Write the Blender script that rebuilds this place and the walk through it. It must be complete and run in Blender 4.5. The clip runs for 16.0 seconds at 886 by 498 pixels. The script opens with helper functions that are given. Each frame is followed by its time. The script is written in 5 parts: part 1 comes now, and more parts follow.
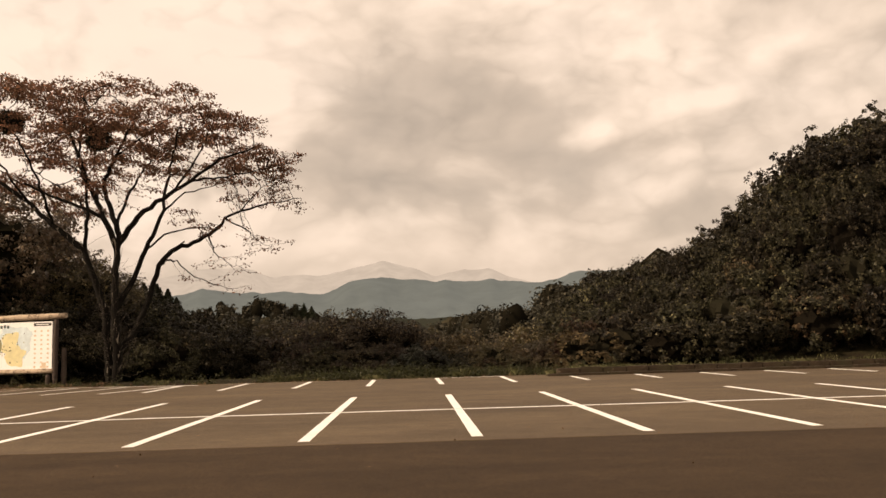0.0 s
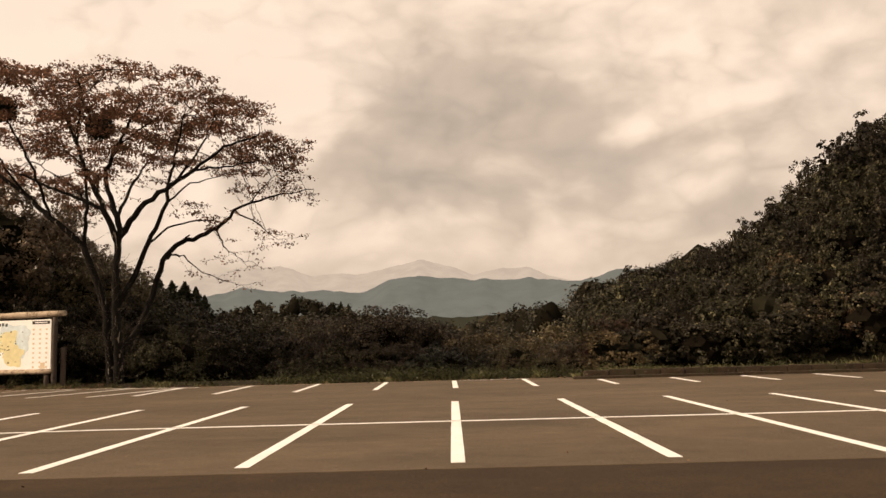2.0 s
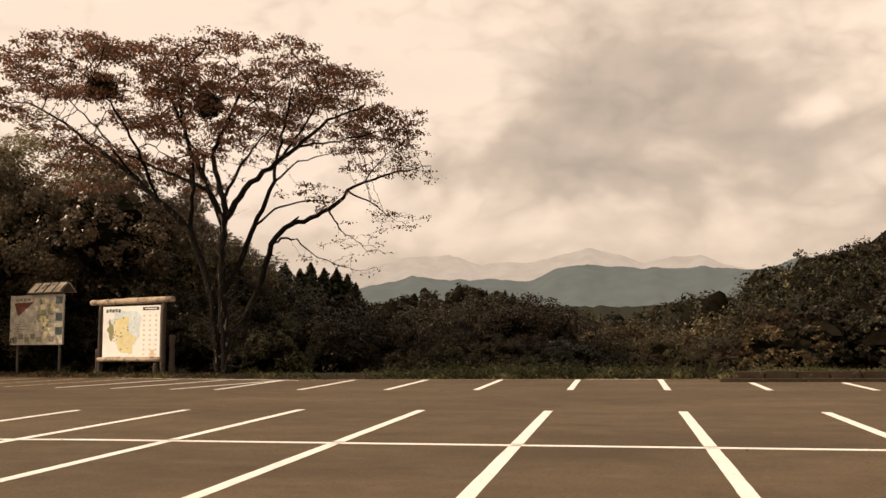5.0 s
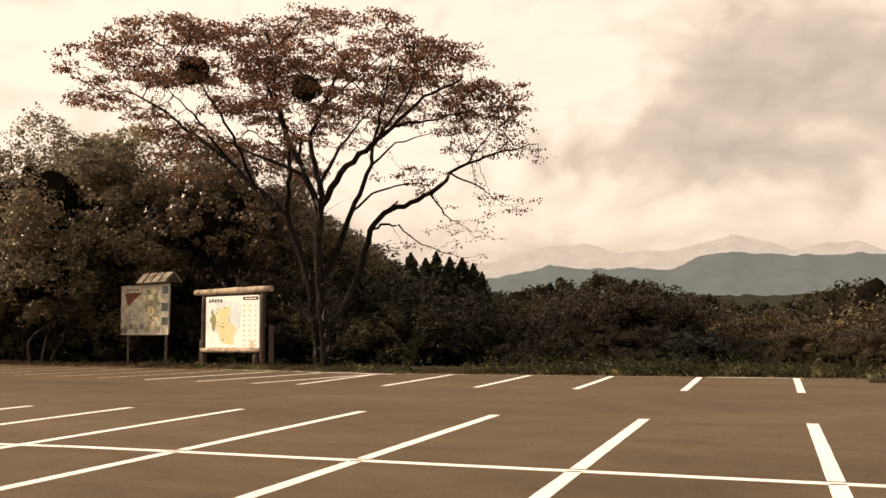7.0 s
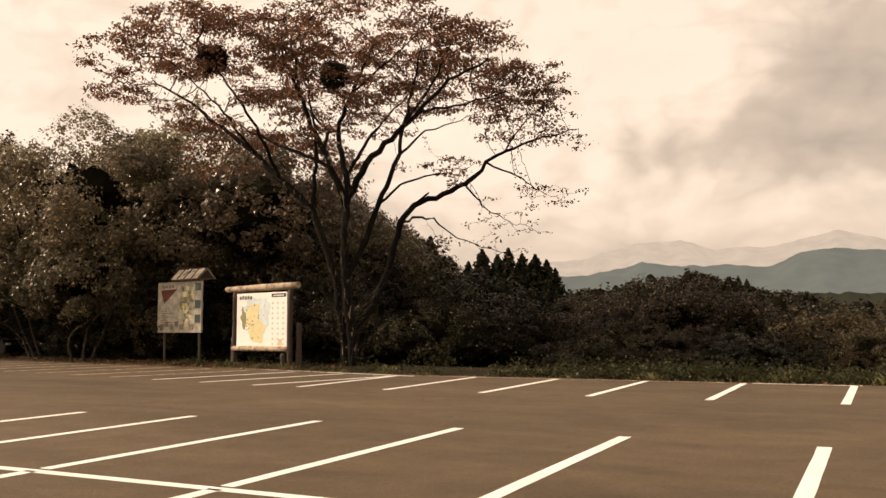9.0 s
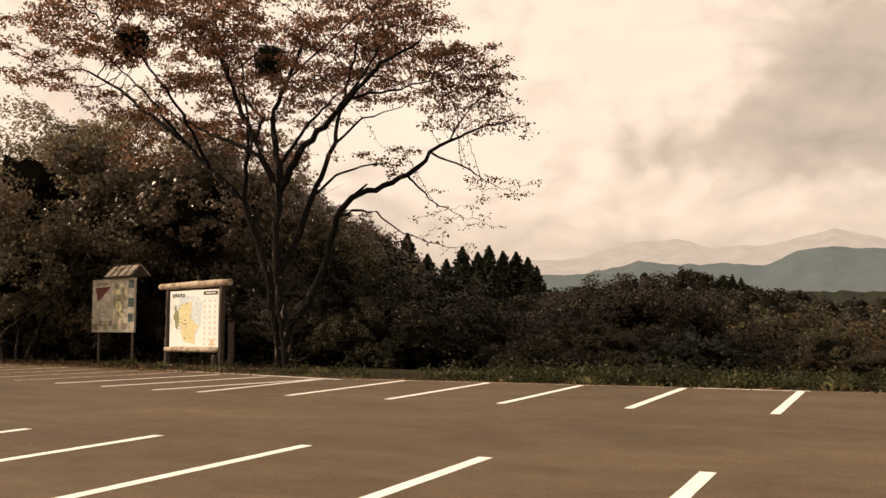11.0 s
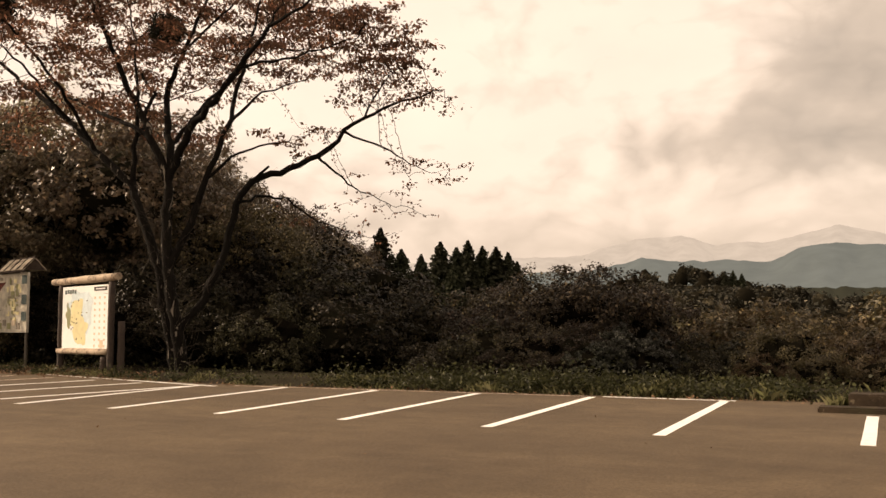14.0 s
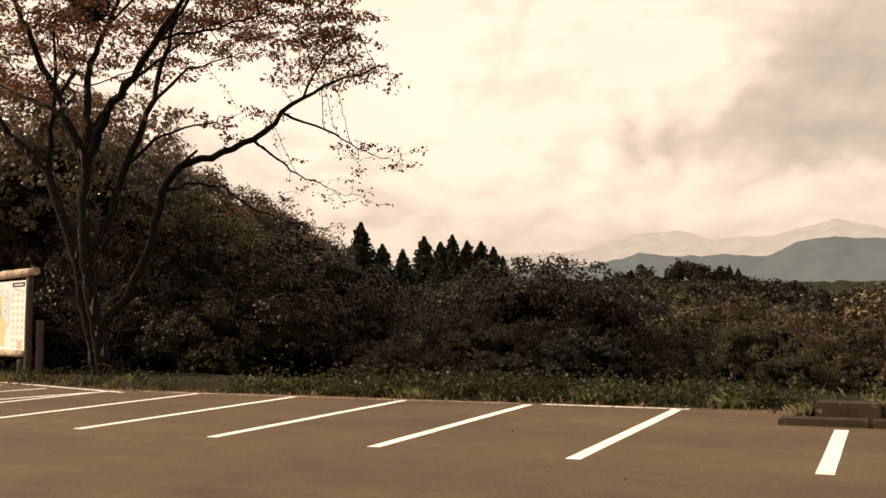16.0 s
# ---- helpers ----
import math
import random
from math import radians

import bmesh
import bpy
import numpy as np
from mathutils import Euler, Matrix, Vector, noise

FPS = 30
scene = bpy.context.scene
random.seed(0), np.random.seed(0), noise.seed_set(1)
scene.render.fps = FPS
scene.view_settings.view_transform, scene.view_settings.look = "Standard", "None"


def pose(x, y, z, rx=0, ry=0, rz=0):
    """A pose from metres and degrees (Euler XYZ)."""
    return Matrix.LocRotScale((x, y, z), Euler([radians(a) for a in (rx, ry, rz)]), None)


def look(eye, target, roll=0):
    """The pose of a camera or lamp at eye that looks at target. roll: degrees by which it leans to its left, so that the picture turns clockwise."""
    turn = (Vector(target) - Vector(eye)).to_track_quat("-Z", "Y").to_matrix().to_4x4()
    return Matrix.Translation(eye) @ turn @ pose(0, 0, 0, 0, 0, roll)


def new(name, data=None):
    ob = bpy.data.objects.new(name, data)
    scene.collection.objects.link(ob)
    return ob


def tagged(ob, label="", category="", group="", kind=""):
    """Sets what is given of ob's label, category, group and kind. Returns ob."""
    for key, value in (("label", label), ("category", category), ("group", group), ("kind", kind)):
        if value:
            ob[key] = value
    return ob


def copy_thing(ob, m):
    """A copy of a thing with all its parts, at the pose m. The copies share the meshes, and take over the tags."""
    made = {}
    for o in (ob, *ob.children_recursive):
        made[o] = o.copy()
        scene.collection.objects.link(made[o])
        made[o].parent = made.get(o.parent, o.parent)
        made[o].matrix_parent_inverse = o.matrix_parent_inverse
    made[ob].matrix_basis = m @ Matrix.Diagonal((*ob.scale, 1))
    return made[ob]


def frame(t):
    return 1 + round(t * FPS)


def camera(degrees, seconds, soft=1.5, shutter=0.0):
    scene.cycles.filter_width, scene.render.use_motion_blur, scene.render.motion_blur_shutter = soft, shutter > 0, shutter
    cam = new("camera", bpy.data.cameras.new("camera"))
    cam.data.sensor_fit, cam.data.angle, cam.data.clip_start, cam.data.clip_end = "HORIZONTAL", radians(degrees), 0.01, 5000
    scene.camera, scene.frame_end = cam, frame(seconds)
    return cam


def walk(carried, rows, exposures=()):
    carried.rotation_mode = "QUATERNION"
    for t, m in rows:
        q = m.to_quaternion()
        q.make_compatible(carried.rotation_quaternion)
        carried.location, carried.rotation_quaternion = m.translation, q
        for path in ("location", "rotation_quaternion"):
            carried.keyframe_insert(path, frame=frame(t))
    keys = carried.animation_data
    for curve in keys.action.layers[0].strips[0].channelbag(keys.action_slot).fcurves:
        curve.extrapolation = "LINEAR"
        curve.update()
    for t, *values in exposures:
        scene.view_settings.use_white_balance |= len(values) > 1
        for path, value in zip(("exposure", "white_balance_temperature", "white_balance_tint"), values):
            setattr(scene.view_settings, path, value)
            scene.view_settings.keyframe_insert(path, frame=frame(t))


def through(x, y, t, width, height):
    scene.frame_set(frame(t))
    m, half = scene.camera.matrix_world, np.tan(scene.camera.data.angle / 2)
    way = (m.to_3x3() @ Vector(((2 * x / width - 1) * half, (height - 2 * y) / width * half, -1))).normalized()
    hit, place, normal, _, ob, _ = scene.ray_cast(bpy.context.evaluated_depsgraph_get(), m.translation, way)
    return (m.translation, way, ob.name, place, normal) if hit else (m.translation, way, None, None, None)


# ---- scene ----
cam = camera(53.5, 16.0, soft=1.5)
PATH = [
    (0, (-3.389, -2.84, 1.33), (-3.317, -0.853, 1.546), -1.6),
    (0.5, (-3.189, -2.212, 1.305), (-3.148, -0.224, 1.522), -1.5),
    (1, (-3.018, -1.577, 1.297), (-2.994, 0.411, 1.513), -1.5),
    (1.5, (-2.808, -0.901, 1.363), (-2.803, 1.087, 1.579), -1.5),
    (2, (-2.532, -0.282, 1.36), (-2.547, 1.706, 1.575), -1.5),
    (2.5, (-2.392, 0.416, 1.403), (-2.507, 2.401, 1.619), -1.4),
    (3, (-2.136, 1.014, 1.42), (-2.459, 2.977, 1.631), -1.0),
    (3.5, (-1.9, 1.621, 1.451), (-2.271, 3.576, 1.655), -0.9),
    (3.7, (-1.78, 1.911, 1.471), (-2.133, 3.869, 1.673), -1.0),
    (5.8, (-0.892, 4.673, 1.451), (-1.374, 6.606, 1.636), -0.7),
    (6, (-0.875, 4.9, 1.466), (-1.388, 6.824, 1.644), -0.8),
    (6.5, (-0.623, 5.571, 1.477), (-1.214, 7.474, 1.653), -0.6),
    (7, (-0.529, 6.314, 1.51), (-1.222, 8.182, 1.686), -0.5),
    (7.5, (-0.282, 6.974, 1.5), (-1.074, 8.802, 1.674), -0.4),
    (8, (-0.115, 7.673, 1.504), (-0.965, 9.475, 1.678), -0.4),
    (8.2, (0.056, 7.908, 1.502), (-0.813, 9.7, 1.676), -0.3),
    (10.3, (1.263, 10.528, 1.587), (0.378, 12.313, 1.758), -0.3),
    (10.5, (1.347, 10.759, 1.578), (0.466, 12.546, 1.747), -0.3),
    (11, (1.613, 11.353, 1.547), (0.737, 13.143, 1.716), -0.3),
    (11.5, (1.78, 12.13, 1.573), (0.906, 13.921, 1.742), -0.4),
    (12, (2.074, 12.739, 1.552), (1.199, 14.53, 1.72), -0.4),
    (12.5, (2.207, 13.432, 1.563), (1.336, 15.225, 1.731), -0.4),
    (13, (2.438, 14.058, 1.544), (1.568, 15.851, 1.711), -0.4),
    (13.5, (2.598, 14.709, 1.54), (1.721, 16.499, 1.705), -0.5),
    (14, (2.736, 15.379, 1.536), (1.852, 17.166, 1.7), -0.5),
    (14.5, (2.857, 16.032, 1.521), (1.974, 17.819, 1.683), -0.6),
    (15, (2.982, 16.703, 1.541), (2.102, 18.492, 1.701), -0.7),
    (15.5, (3.064, 17.35, 1.515), (2.188, 19.141, 1.673), -0.8),
    (16, (3.065, 17.997, 1.547), (2.185, 19.786, 1.702), -0.8),
]
walk(cam, [(t, look(eye, target, roll)) for t, eye, target, roll in PATH],
     exposures=[(0.0, -0.10, 8900, 21), (2.0, -0.17, 8900, 21), (3.5, -0.16, 8900, 21), (6.0, -0.20, 8900, 21), (6.5, -0.16, 8900, 21), (7.3, 0.17, 8900, 21), (8.0, -0.03, 8900, 21), (11.0, -0.06, 8900, 21), (16.0, 0.08, 8900, 21)])

# ---- world, sun ----
SUN_FROM = Vector((-0.92, -0.29, 0.56)).normalized()
sun = new("sun", bpy.data.lights.new("sun", "SUN"))
sun.data.energy, sun.data.angle, sun.data.color = 4.8, radians(0.8), (1.0, 0.93, 0.82)
sun.matrix_world = look(SUN_FROM * 60, (0, 0, 0))


class Nodes:
    """A small wrapper round a node tree."""

    def __init__(self, tree):
        self.tree = tree
        tree.nodes.clear()

    def add(self, kind, inputs=None):
        n = self.tree.nodes.new(kind)
        for k, v in (inputs or {}).items():
            if isinstance(v, bpy.types.NodeSocket):
                self.tree.links.new(v, n.inputs[k])
            else:
                n.inputs[k].default_value = v
        return n

    def ramp(self, fac, stops, mode="LINEAR"):
        n = self.tree.nodes.new("ShaderNodeValToRGB")
        n.color_ramp.interpolation = mode
        while len(n.color_ramp.elements) < len(stops):
            n.color_ramp.elements.new(0.5)
        for e, (at, c) in zip(n.color_ramp.elements, stops):
            e.position = at
            e.color = (c, c, c, 1) if isinstance(c, (int, float)) else (*c, 1)
        self.tree.links.new(fac, n.inputs[0])
        return n.outputs[0]

    def noise(self, vector, scale, detail=4.0, rough=0.55, warp=0.0):
        return self.add("ShaderNodeTexNoise", {"Vector": vector, "Scale": scale, "Detail": detail, "Roughness": rough, "Distortion": warp}).outputs[0]

    def mix(self, fac, a, b, blend="MIX"):
        n = self.tree.nodes.new("ShaderNodeMix")
        n.data_type, n.blend_type = "RGBA", blend
        for sock, v in ((n.inputs[0], fac), (n.inputs[6], a), (n.inputs[7], b)):
            if isinstance(v, bpy.types.NodeSocket):
                self.tree.links.new(v, sock)
            else:
                sock.default_value = v if isinstance(v, (int, float)) else (*v, 1)
        return n.outputs[2]

    def math(self, op, a, b=0.0, c=0.0):
        n = self.tree.nodes.new("ShaderNodeMath")
        n.operation = op
        for sock, v in zip(n.inputs, (a, b, c)):
            if isinstance(v, bpy.types.NodeSocket):
                self.tree.links.new(v, sock)
            else:
                sock.default_value = v
        return n.outputs[0]


world = bpy.data.worlds.new("sky")
scene.world = world
world.use_nodes = True
N = Nodes(world.node_tree)
sky = N.add("ShaderNodeTexSky")
sky.sky_type, sky.sun_disc, sky.air_density, sky.dust_density = "NISHITA", False, 1.2, 3.0
sky.sun_elevation, sky.sun_rotation = math.asin(SUN_FROM.z), math.atan2(SUN_FROM.x, SUN_FROM.y)
way = N.add("ShaderNodeTexCoord").outputs["Generated"]
xyz = N.add("ShaderNodeSeparateXYZ", {"Vector": way})
squat = N.add("ShaderNodeMapping", {"Vector": way, "Scale": (1.0, 1.0, 1.7)}).outputs[0]
stirred = N.add("ShaderNodeVectorMath", {0: squat, 1: N.add("ShaderNodeVectorMath", {0: N.add("ShaderNodeTexNoise", {"Vector": squat, "Scale": 4.0, "Detail": 3.0}).outputs[1], 1: (0.10, 0.10, 0.10)}).outputs[0]})
N.tree.nodes[-2].operation = "MULTIPLY"
bearing = N.math("MULTIPLY", N.math("ARCTAN2", xyz.outputs[0], xyz.outputs[1]), 57.296)
rising = N.math("MULTIPLY", N.math("ARCSINE", xyz.outputs[2]), 57.296)
bearing = N.math("ADD", bearing, N.math("MULTIPLY_ADD", N.noise(way, 8.0, 3.0, 0.5), 7.0, -3.5))
rising = N.math("ADD", rising, N.math("MULTIPLY_ADD", N.noise(way, 10.0, 3.0, 0.5), 5.0, -2.5))


def puffs(vector, scale):
    """Rounded heaps with sharp creases between them."""
    return N.math("ABSOLUTE", N.math("SUBTRACT", N.noise(vector, scale, 5.0, 0.42), 0.5))


aside = N.add("ShaderNodeVectorMath", {0: stirred.outputs[0], 1: (-0.022, 0.0, 0.03)}).outputs[0]
heap = N.math("ADD", puffs(stirred.outputs[0], 6.0), N.math("MULTIPLY", puffs(stirred.outputs[0], 14.0), 0.7))
heap_lit = N.math("ADD", puffs(aside, 6.0), N.math("MULTIPLY", puffs(aside, 14.0), 0.7))
big = N.noise(squat, 3.4, 4.0, 0.5, 0.3)
thick = N.math("ADD", N.math("MULTIPLY_ADD", big, 0.50, 0.262), N.math("MULTIPLY", heap, -0.32))
thick = N.math("ADD", thick, N.math("MULTIPLY", N.math("SUBTRACT", heap_lit, heap), -0.54))


def bank(total, az, el, wide, high, deep):
    """A bank of cloud at a bearing and a rise, in degrees; deep below nought is a thin bright place."""
    u = N.math("MULTIPLY", N.math("SUBTRACT", bearing, az), 1 / wide)
    v = N.math("MULTIPLY", N.math("SUBTRACT", rising, el), 1 / high)
    d = N.math("ADD", N.math("MULTIPLY", u, u), N.math("MULTIPLY", v, v))
    return N.math("ADD", total, N.math("MULTIPLY", N.math("EXPONENT", N.math("MULTIPLY", d, -1.0)), deep))


for az, el, wide, high, deep in ((4, 10.0, 13, 4.0, 0.08), (2.5, 18, 6, 3.2, 0.02), (-1, 10.5, 5, 1.7, 0.10), (17, 12.3, 9, 2.0, 0.10), (18, 8, 4, 1.2, 0.07), (-6, 11.6, 7, 1.5, 0.10), (-1, 14.5, 6, 1.4, 0.05), (8, 15.5, 7, 1.6, 0.06), (-13, 10.4, 6, 1.2, 0.10), (-22, 14, 5, 2.5, 0.03),
                                 (-32, 15, 16, 10, -0.10), (-10, 20, 5, 4, -0.09), (12, 13.5, 1.6, 1.8, -0.13), (-2, 8.2, 4, 0.9, -0.07), (15, 20, 10, 2.5, -0.06), (-12, 16, 5, 2, -0.07)):
    thick = bank(thick, az, el, wide, high, deep)
cloud = N.ramp(thick, [(0.40, (1.16, 1.135, 1.11)), (0.50, (0.92, 0.90, 0.87)), (0.575, (0.73, 0.715, 0.69)), (0.76, (0.515, 0.515, 0.505))])
cloud = N.mix(N.ramp(xyz.outputs[2], [(0.03, 0.75), (0.16, 0.0)]), cloud, (0.76, 0.73, 0.69))
cover = N.ramp(N.noise(squat, 5.0, 4.0), [(0.2, 0.86), (0.6, 1.0)])
clouds = N.add("ShaderNodeBackground", {"Color": cloud, "Strength": 0.86})
clear = N.add("ShaderNodeBackground", {"Color": sky.outputs[0], "Strength": 0.1})
both = N.add("ShaderNodeMixShader", {0: cover, 1: clear.outputs[0], 2: clouds.outputs[0]})
N.add("ShaderNodeOutputWorld", {"Surface": both.outputs[0]})

# ---- materials ----


def material(name, paint):
    m = bpy.data.materials.new(name)
    m.use_nodes = True
    n = Nodes(m.node_tree)
    shader = paint(n)
    n.add("ShaderNodeOutputMaterial", {"Surface": shader})
    return m


def surface(n, color, rough=0.8, bump=None, strength=0.3, distance=0.01, metal=0.0, spec=0.35):
    b = n.add("ShaderNodeBsdfPrincipled", {"Roughness": rough, "Metallic": metal, "Specular IOR Level": spec})
    if isinstance(color, bpy.types.NodeSocket):
        n.tree.links.new(color, b.inputs["Base Color"])
    else:
        b.inputs["Base Color"].default_value = (*color, 1)
    if bump is not None:
        bn = n.add("ShaderNodeBump", {"Height": bump, "Strength": strength, "Distance": distance})
        n.tree.links.new(bn.outputs[0], b.inputs["Normal"])
    return b.outputs[0]


def place(n):
    return n.add("ShaderNodeNewGeometry").outputs["Position"]


def asphalt(dark, light, stain, spec=0.3):
    def paint(n):
        p = place(n)
        wide = n.add("ShaderNodeMapping", {"Vector": p, "Scale": (0.5, 1.0, 1.0)}).outputs[0]
        base = n.mix(n.ramp(n.noise(wide, 0.35, 5.0, 0.6, 0.4), [(0.3, 0.0), (0.7, 1.0)]), dark, light)
        blot = n.ramp(n.noise(wide, 0.9, 6.0, 0.65, 0.8), [(0.46, 0.0), (0.70, 1.0)])
        base = n.mix(n.math("MULTIPLY", blot, 0.4), base, stain)
        grain = n.noise(p, 140.0, 3.0, 0.7)
        base = n.mix(0.4, base, n.ramp(grain, [(0.3, 0.25), (0.7, 0.85)]), "OVERLAY")
        crack = n.ramp(n.noise(p, 26.0, 5.0, 0.7), [(0.35, 0.0), (0.65, 1.0)])
        base = n.mix(0.35, base, crack, "SOFT_LIGHT")
        mottle = n.ramp(n.noise(p, 2.2, 7.0, 0.68, 0.5), [(0.32, 0.0), (0.68, 1.0)])
        base = n.mix(0.16, base, mottle, "SOFT_LIGHT")
        sweep = n.ramp(n.noise(n.add("ShaderNodeMapping", {"Vector": p, "Scale": (0.12, 0.55, 1.0)}).outputs[0], 1.0, 4.0, 0.5, 1.2), [(0.38, 0.0), (0.62, 1.0)])
        base = n.mix(0.12, base, sweep, "SOFT_LIGHT")
        return surface(n, base, 0.86, grain, 0.5, 0.006, spec=spec)
    return paint


ASPHALT = material("asphalt", asphalt((0.075, 0.051, 0.030), (0.111, 0.0775, 0.046), (0.046, 0.031, 0.018)))
LANE = material("lane_asphalt", asphalt((0.037, 0.0235, 0.0130), (0.052, 0.0335, 0.0195), (0.029, 0.018, 0.0105), 0.12))


def road_paint(n):
    p = place(n)
    worn = n.ramp(n.noise(p, 9.0, 8.0, 0.7), [(0.34, 1.0), (0.42, 0.0)])
    fine = n.noise(p, 90.0, 3.0, 0.7)
    c = n.mix(n.ramp(n.noise(p, 1.3), [(0.35, 0.0), (0.7, 1.0)]), (0.88, 0.88, 0.86), (0.80, 0.79, 0.76))
    c = n.mix(n.math("MULTIPLY", worn, 0.45), c, (0.20, 0.17, 0.14))
    return surface(n, c, 0.6, fine, 0.3, 0.003)


PAINT = material("road_paint", road_paint)


def faded_paint(n):
    p = place(n)
    worn = n.ramp(n.noise(p, 4.0, 8.0, 0.75), [(0.42, 1.0), (0.56, 0.0)])
    c = n.mix(worn, (0.62, 0.50, 0.42), (0.16, 0.12, 0.09))
    return surface(n, c, 0.75, worn, 0.2, 0.002)


FADED = material("faded_road_paint", faded_paint)


def soil(n):
    p = place(n)
    c = n.mix(n.ramp(n.noise(p, 0.7, 6.0, 0.6), [(0.35, 0.0), (0.65, 1.0)]), (0.018, 0.013, 0.008), (0.020, 0.019, 0.008))
    c = n.mix(n.ramp(n.noise(p, 14.0, 5.0, 0.7), [(0.45, 0.0), (0.75, 0.5)]), c, (0.05, 0.032, 0.015))
    return surface(n, c, 0.95, n.noise(p, 8.0, 6.0, 0.7), 0.8, 0.05, spec=0.1)


SOIL = material("soil_and_litter", soil)


def leaf_material(name, colors, gloss=0.45, through=0.25, spec=0.14):
    def paint(n):
        g = n.add("ShaderNodeNewGeometry")
        one = n.add("ShaderNodeObjectInfo").outputs["Random"]
        k = len(colors) - 1
        c = n.ramp(g.outputs["Random Per Island"], [(i / k, v) for i, v in enumerate(colors)])
        c = n.mix(n.ramp(n.noise(g.outputs["Position"], 0.45, 3.0), [(0.35, 0.0), (0.65, 0.5)]), c, colors[0])
        # the top few leaves are brightened in colour as painted glints
        hsv = n.add("ShaderNodeHueSaturation", {"Color": c, "Saturation": 0.9, "Hue": n.math("MULTIPLY_ADD", one, 0.05, 0.475), "Value": n.math("MULTIPLY", n.math("MULTIPLY_ADD", one, 0.8, 0.6), n.math("MULTIPLY", n.ramp(g.outputs["Random Per Island"], [(0.0, 0.26), (0.75, 0.34), (0.92, 0.5), (1.0, 0.9)]), 3.0))})
        s = surface(n, hsv.outputs[0], gloss, spec=spec)
        t = n.add("ShaderNodeBsdfTranslucent", {"Color": hsv.outputs[0]})
        return n.add("ShaderNodeMixShader", {0: through, 1: s, 2: t.outputs[0]}).outputs[0]
    return material(name, paint)


LEAF_CHERRY = leaf_material("autumn_cherry_leaf", [(0.185, 0.112, 0.052), (0.290, 0.148, 0.064), (0.200, 0.130, 0.060), (0.380, 0.195, 0.086)], 0.5, 0.55)
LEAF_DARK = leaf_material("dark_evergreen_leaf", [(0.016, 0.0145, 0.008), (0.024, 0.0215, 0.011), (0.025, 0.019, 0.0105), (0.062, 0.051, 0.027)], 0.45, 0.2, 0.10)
LEAF_OLIVE = leaf_material("olive_shrub_leaf", [(0.056, 0.044, 0.019), (0.084, 0.066, 0.029), (0.064, 0.045, 0.022), (0.118, 0.092, 0.042)], 0.45, 0.25, 0.2)
LEAF_RUST = leaf_material("rusty_shrub_leaf", [(0.062, 0.040, 0.019), (0.084, 0.053, 0.024), (0.060, 0.035, 0.018), (0.110, 0.073, 0.033)], 0.55)
LEAF_WOOD = leaf_material("brown_olive_wood_leaf", [(0.118, 0.093, 0.053), (0.170, 0.134, 0.076), (0.155, 0.105, 0.062), (0.25, 0.195, 0.112)], 0.36, 0.35, 0.4)
LEAF_MIX = leaf_material("olive_wood_leaf", [(0.120, 0.103, 0.058), (0.175, 0.148, 0.083), (0.155, 0.115, 0.068), (0.27, 0.224, 0.130)], 0.4, 0.35, 0.2)
# near-black colour that stands in for shade inside the foliage
INNER_SHADE = leaf_material("painted_inner_shade", [(0.010, 0.0085, 0.0055), (0.014, 0.012, 0.0075)], 1.0, 0.0, 0.0)
LEAF_RED = leaf_material("red_sumac_leaf", [(0.088, 0.036, 0.015), (0.070, 0.036, 0.015), (0.108, 0.046, 0.018)], 0.55)
# golden leaf tone kept bright to paint in sun dapples
LEAF_GOLD = leaf_material("golden_leaf_with_painted_sun", [(0.120, 0.108, 0.056), (0.175, 0.155, 0.082), (0.108, 0.090, 0.048), (0.27, 0.230, 0.125)], 0.4, 0.3, 0.3)
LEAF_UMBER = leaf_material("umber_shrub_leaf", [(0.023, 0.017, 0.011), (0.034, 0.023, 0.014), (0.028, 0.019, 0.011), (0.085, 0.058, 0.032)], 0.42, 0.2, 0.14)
LEAF_GREY = leaf_material("grey_green_leaf", [(0.022, 0.024, 0.017), (0.034, 0.036, 0.026), (0.027, 0.028, 0.020), (0.075, 0.076, 0.056)], 0.42, 0.2, 0.16)
# lighter leaf tone with the sun on these plants painted in
LEAF_LIT = leaf_material("brown_olive_leaf_with_painted_sun", [(0.058, 0.042, 0.020), (0.088, 0.063, 0.030), (0.072, 0.046, 0.024), (0.150, 0.105, 0.052)], 0.42, 0.3, 0.25)
LEAF_CEDAR = leaf_material("cedar_needle", [(0.022, 0.026, 0.013), (0.034, 0.037, 0.018), (0.030, 0.029, 0.015)], 0.7, 0.1)
LEAF_MISTLETOE = leaf_material("mistletoe_leaf", [(0.013, 0.013, 0.007), (0.020, 0.019, 0.009)], 0.6, 0.1)
GRASS = leaf_material("grass_blade", [(0.085, 0.082, 0.032), (0.135, 0.126, 0.050), (0.27, 0.235, 0.13), (0.075, 0.074, 0.030)], 0.6, 0.3)
WEED = leaf_material("weed_leaf", [(0.052, 0.062, 0.023), (0.084, 0.096, 0.037), (0.062, 0.068, 0.026)], 0.45, 0.3)
LITTER = leaf_material("fallen_leaf", [(0.16, 0.085, 0.04), (0.22, 0.13, 0.06), (0.11, 0.06, 0.03)], 0.7, 0.05)


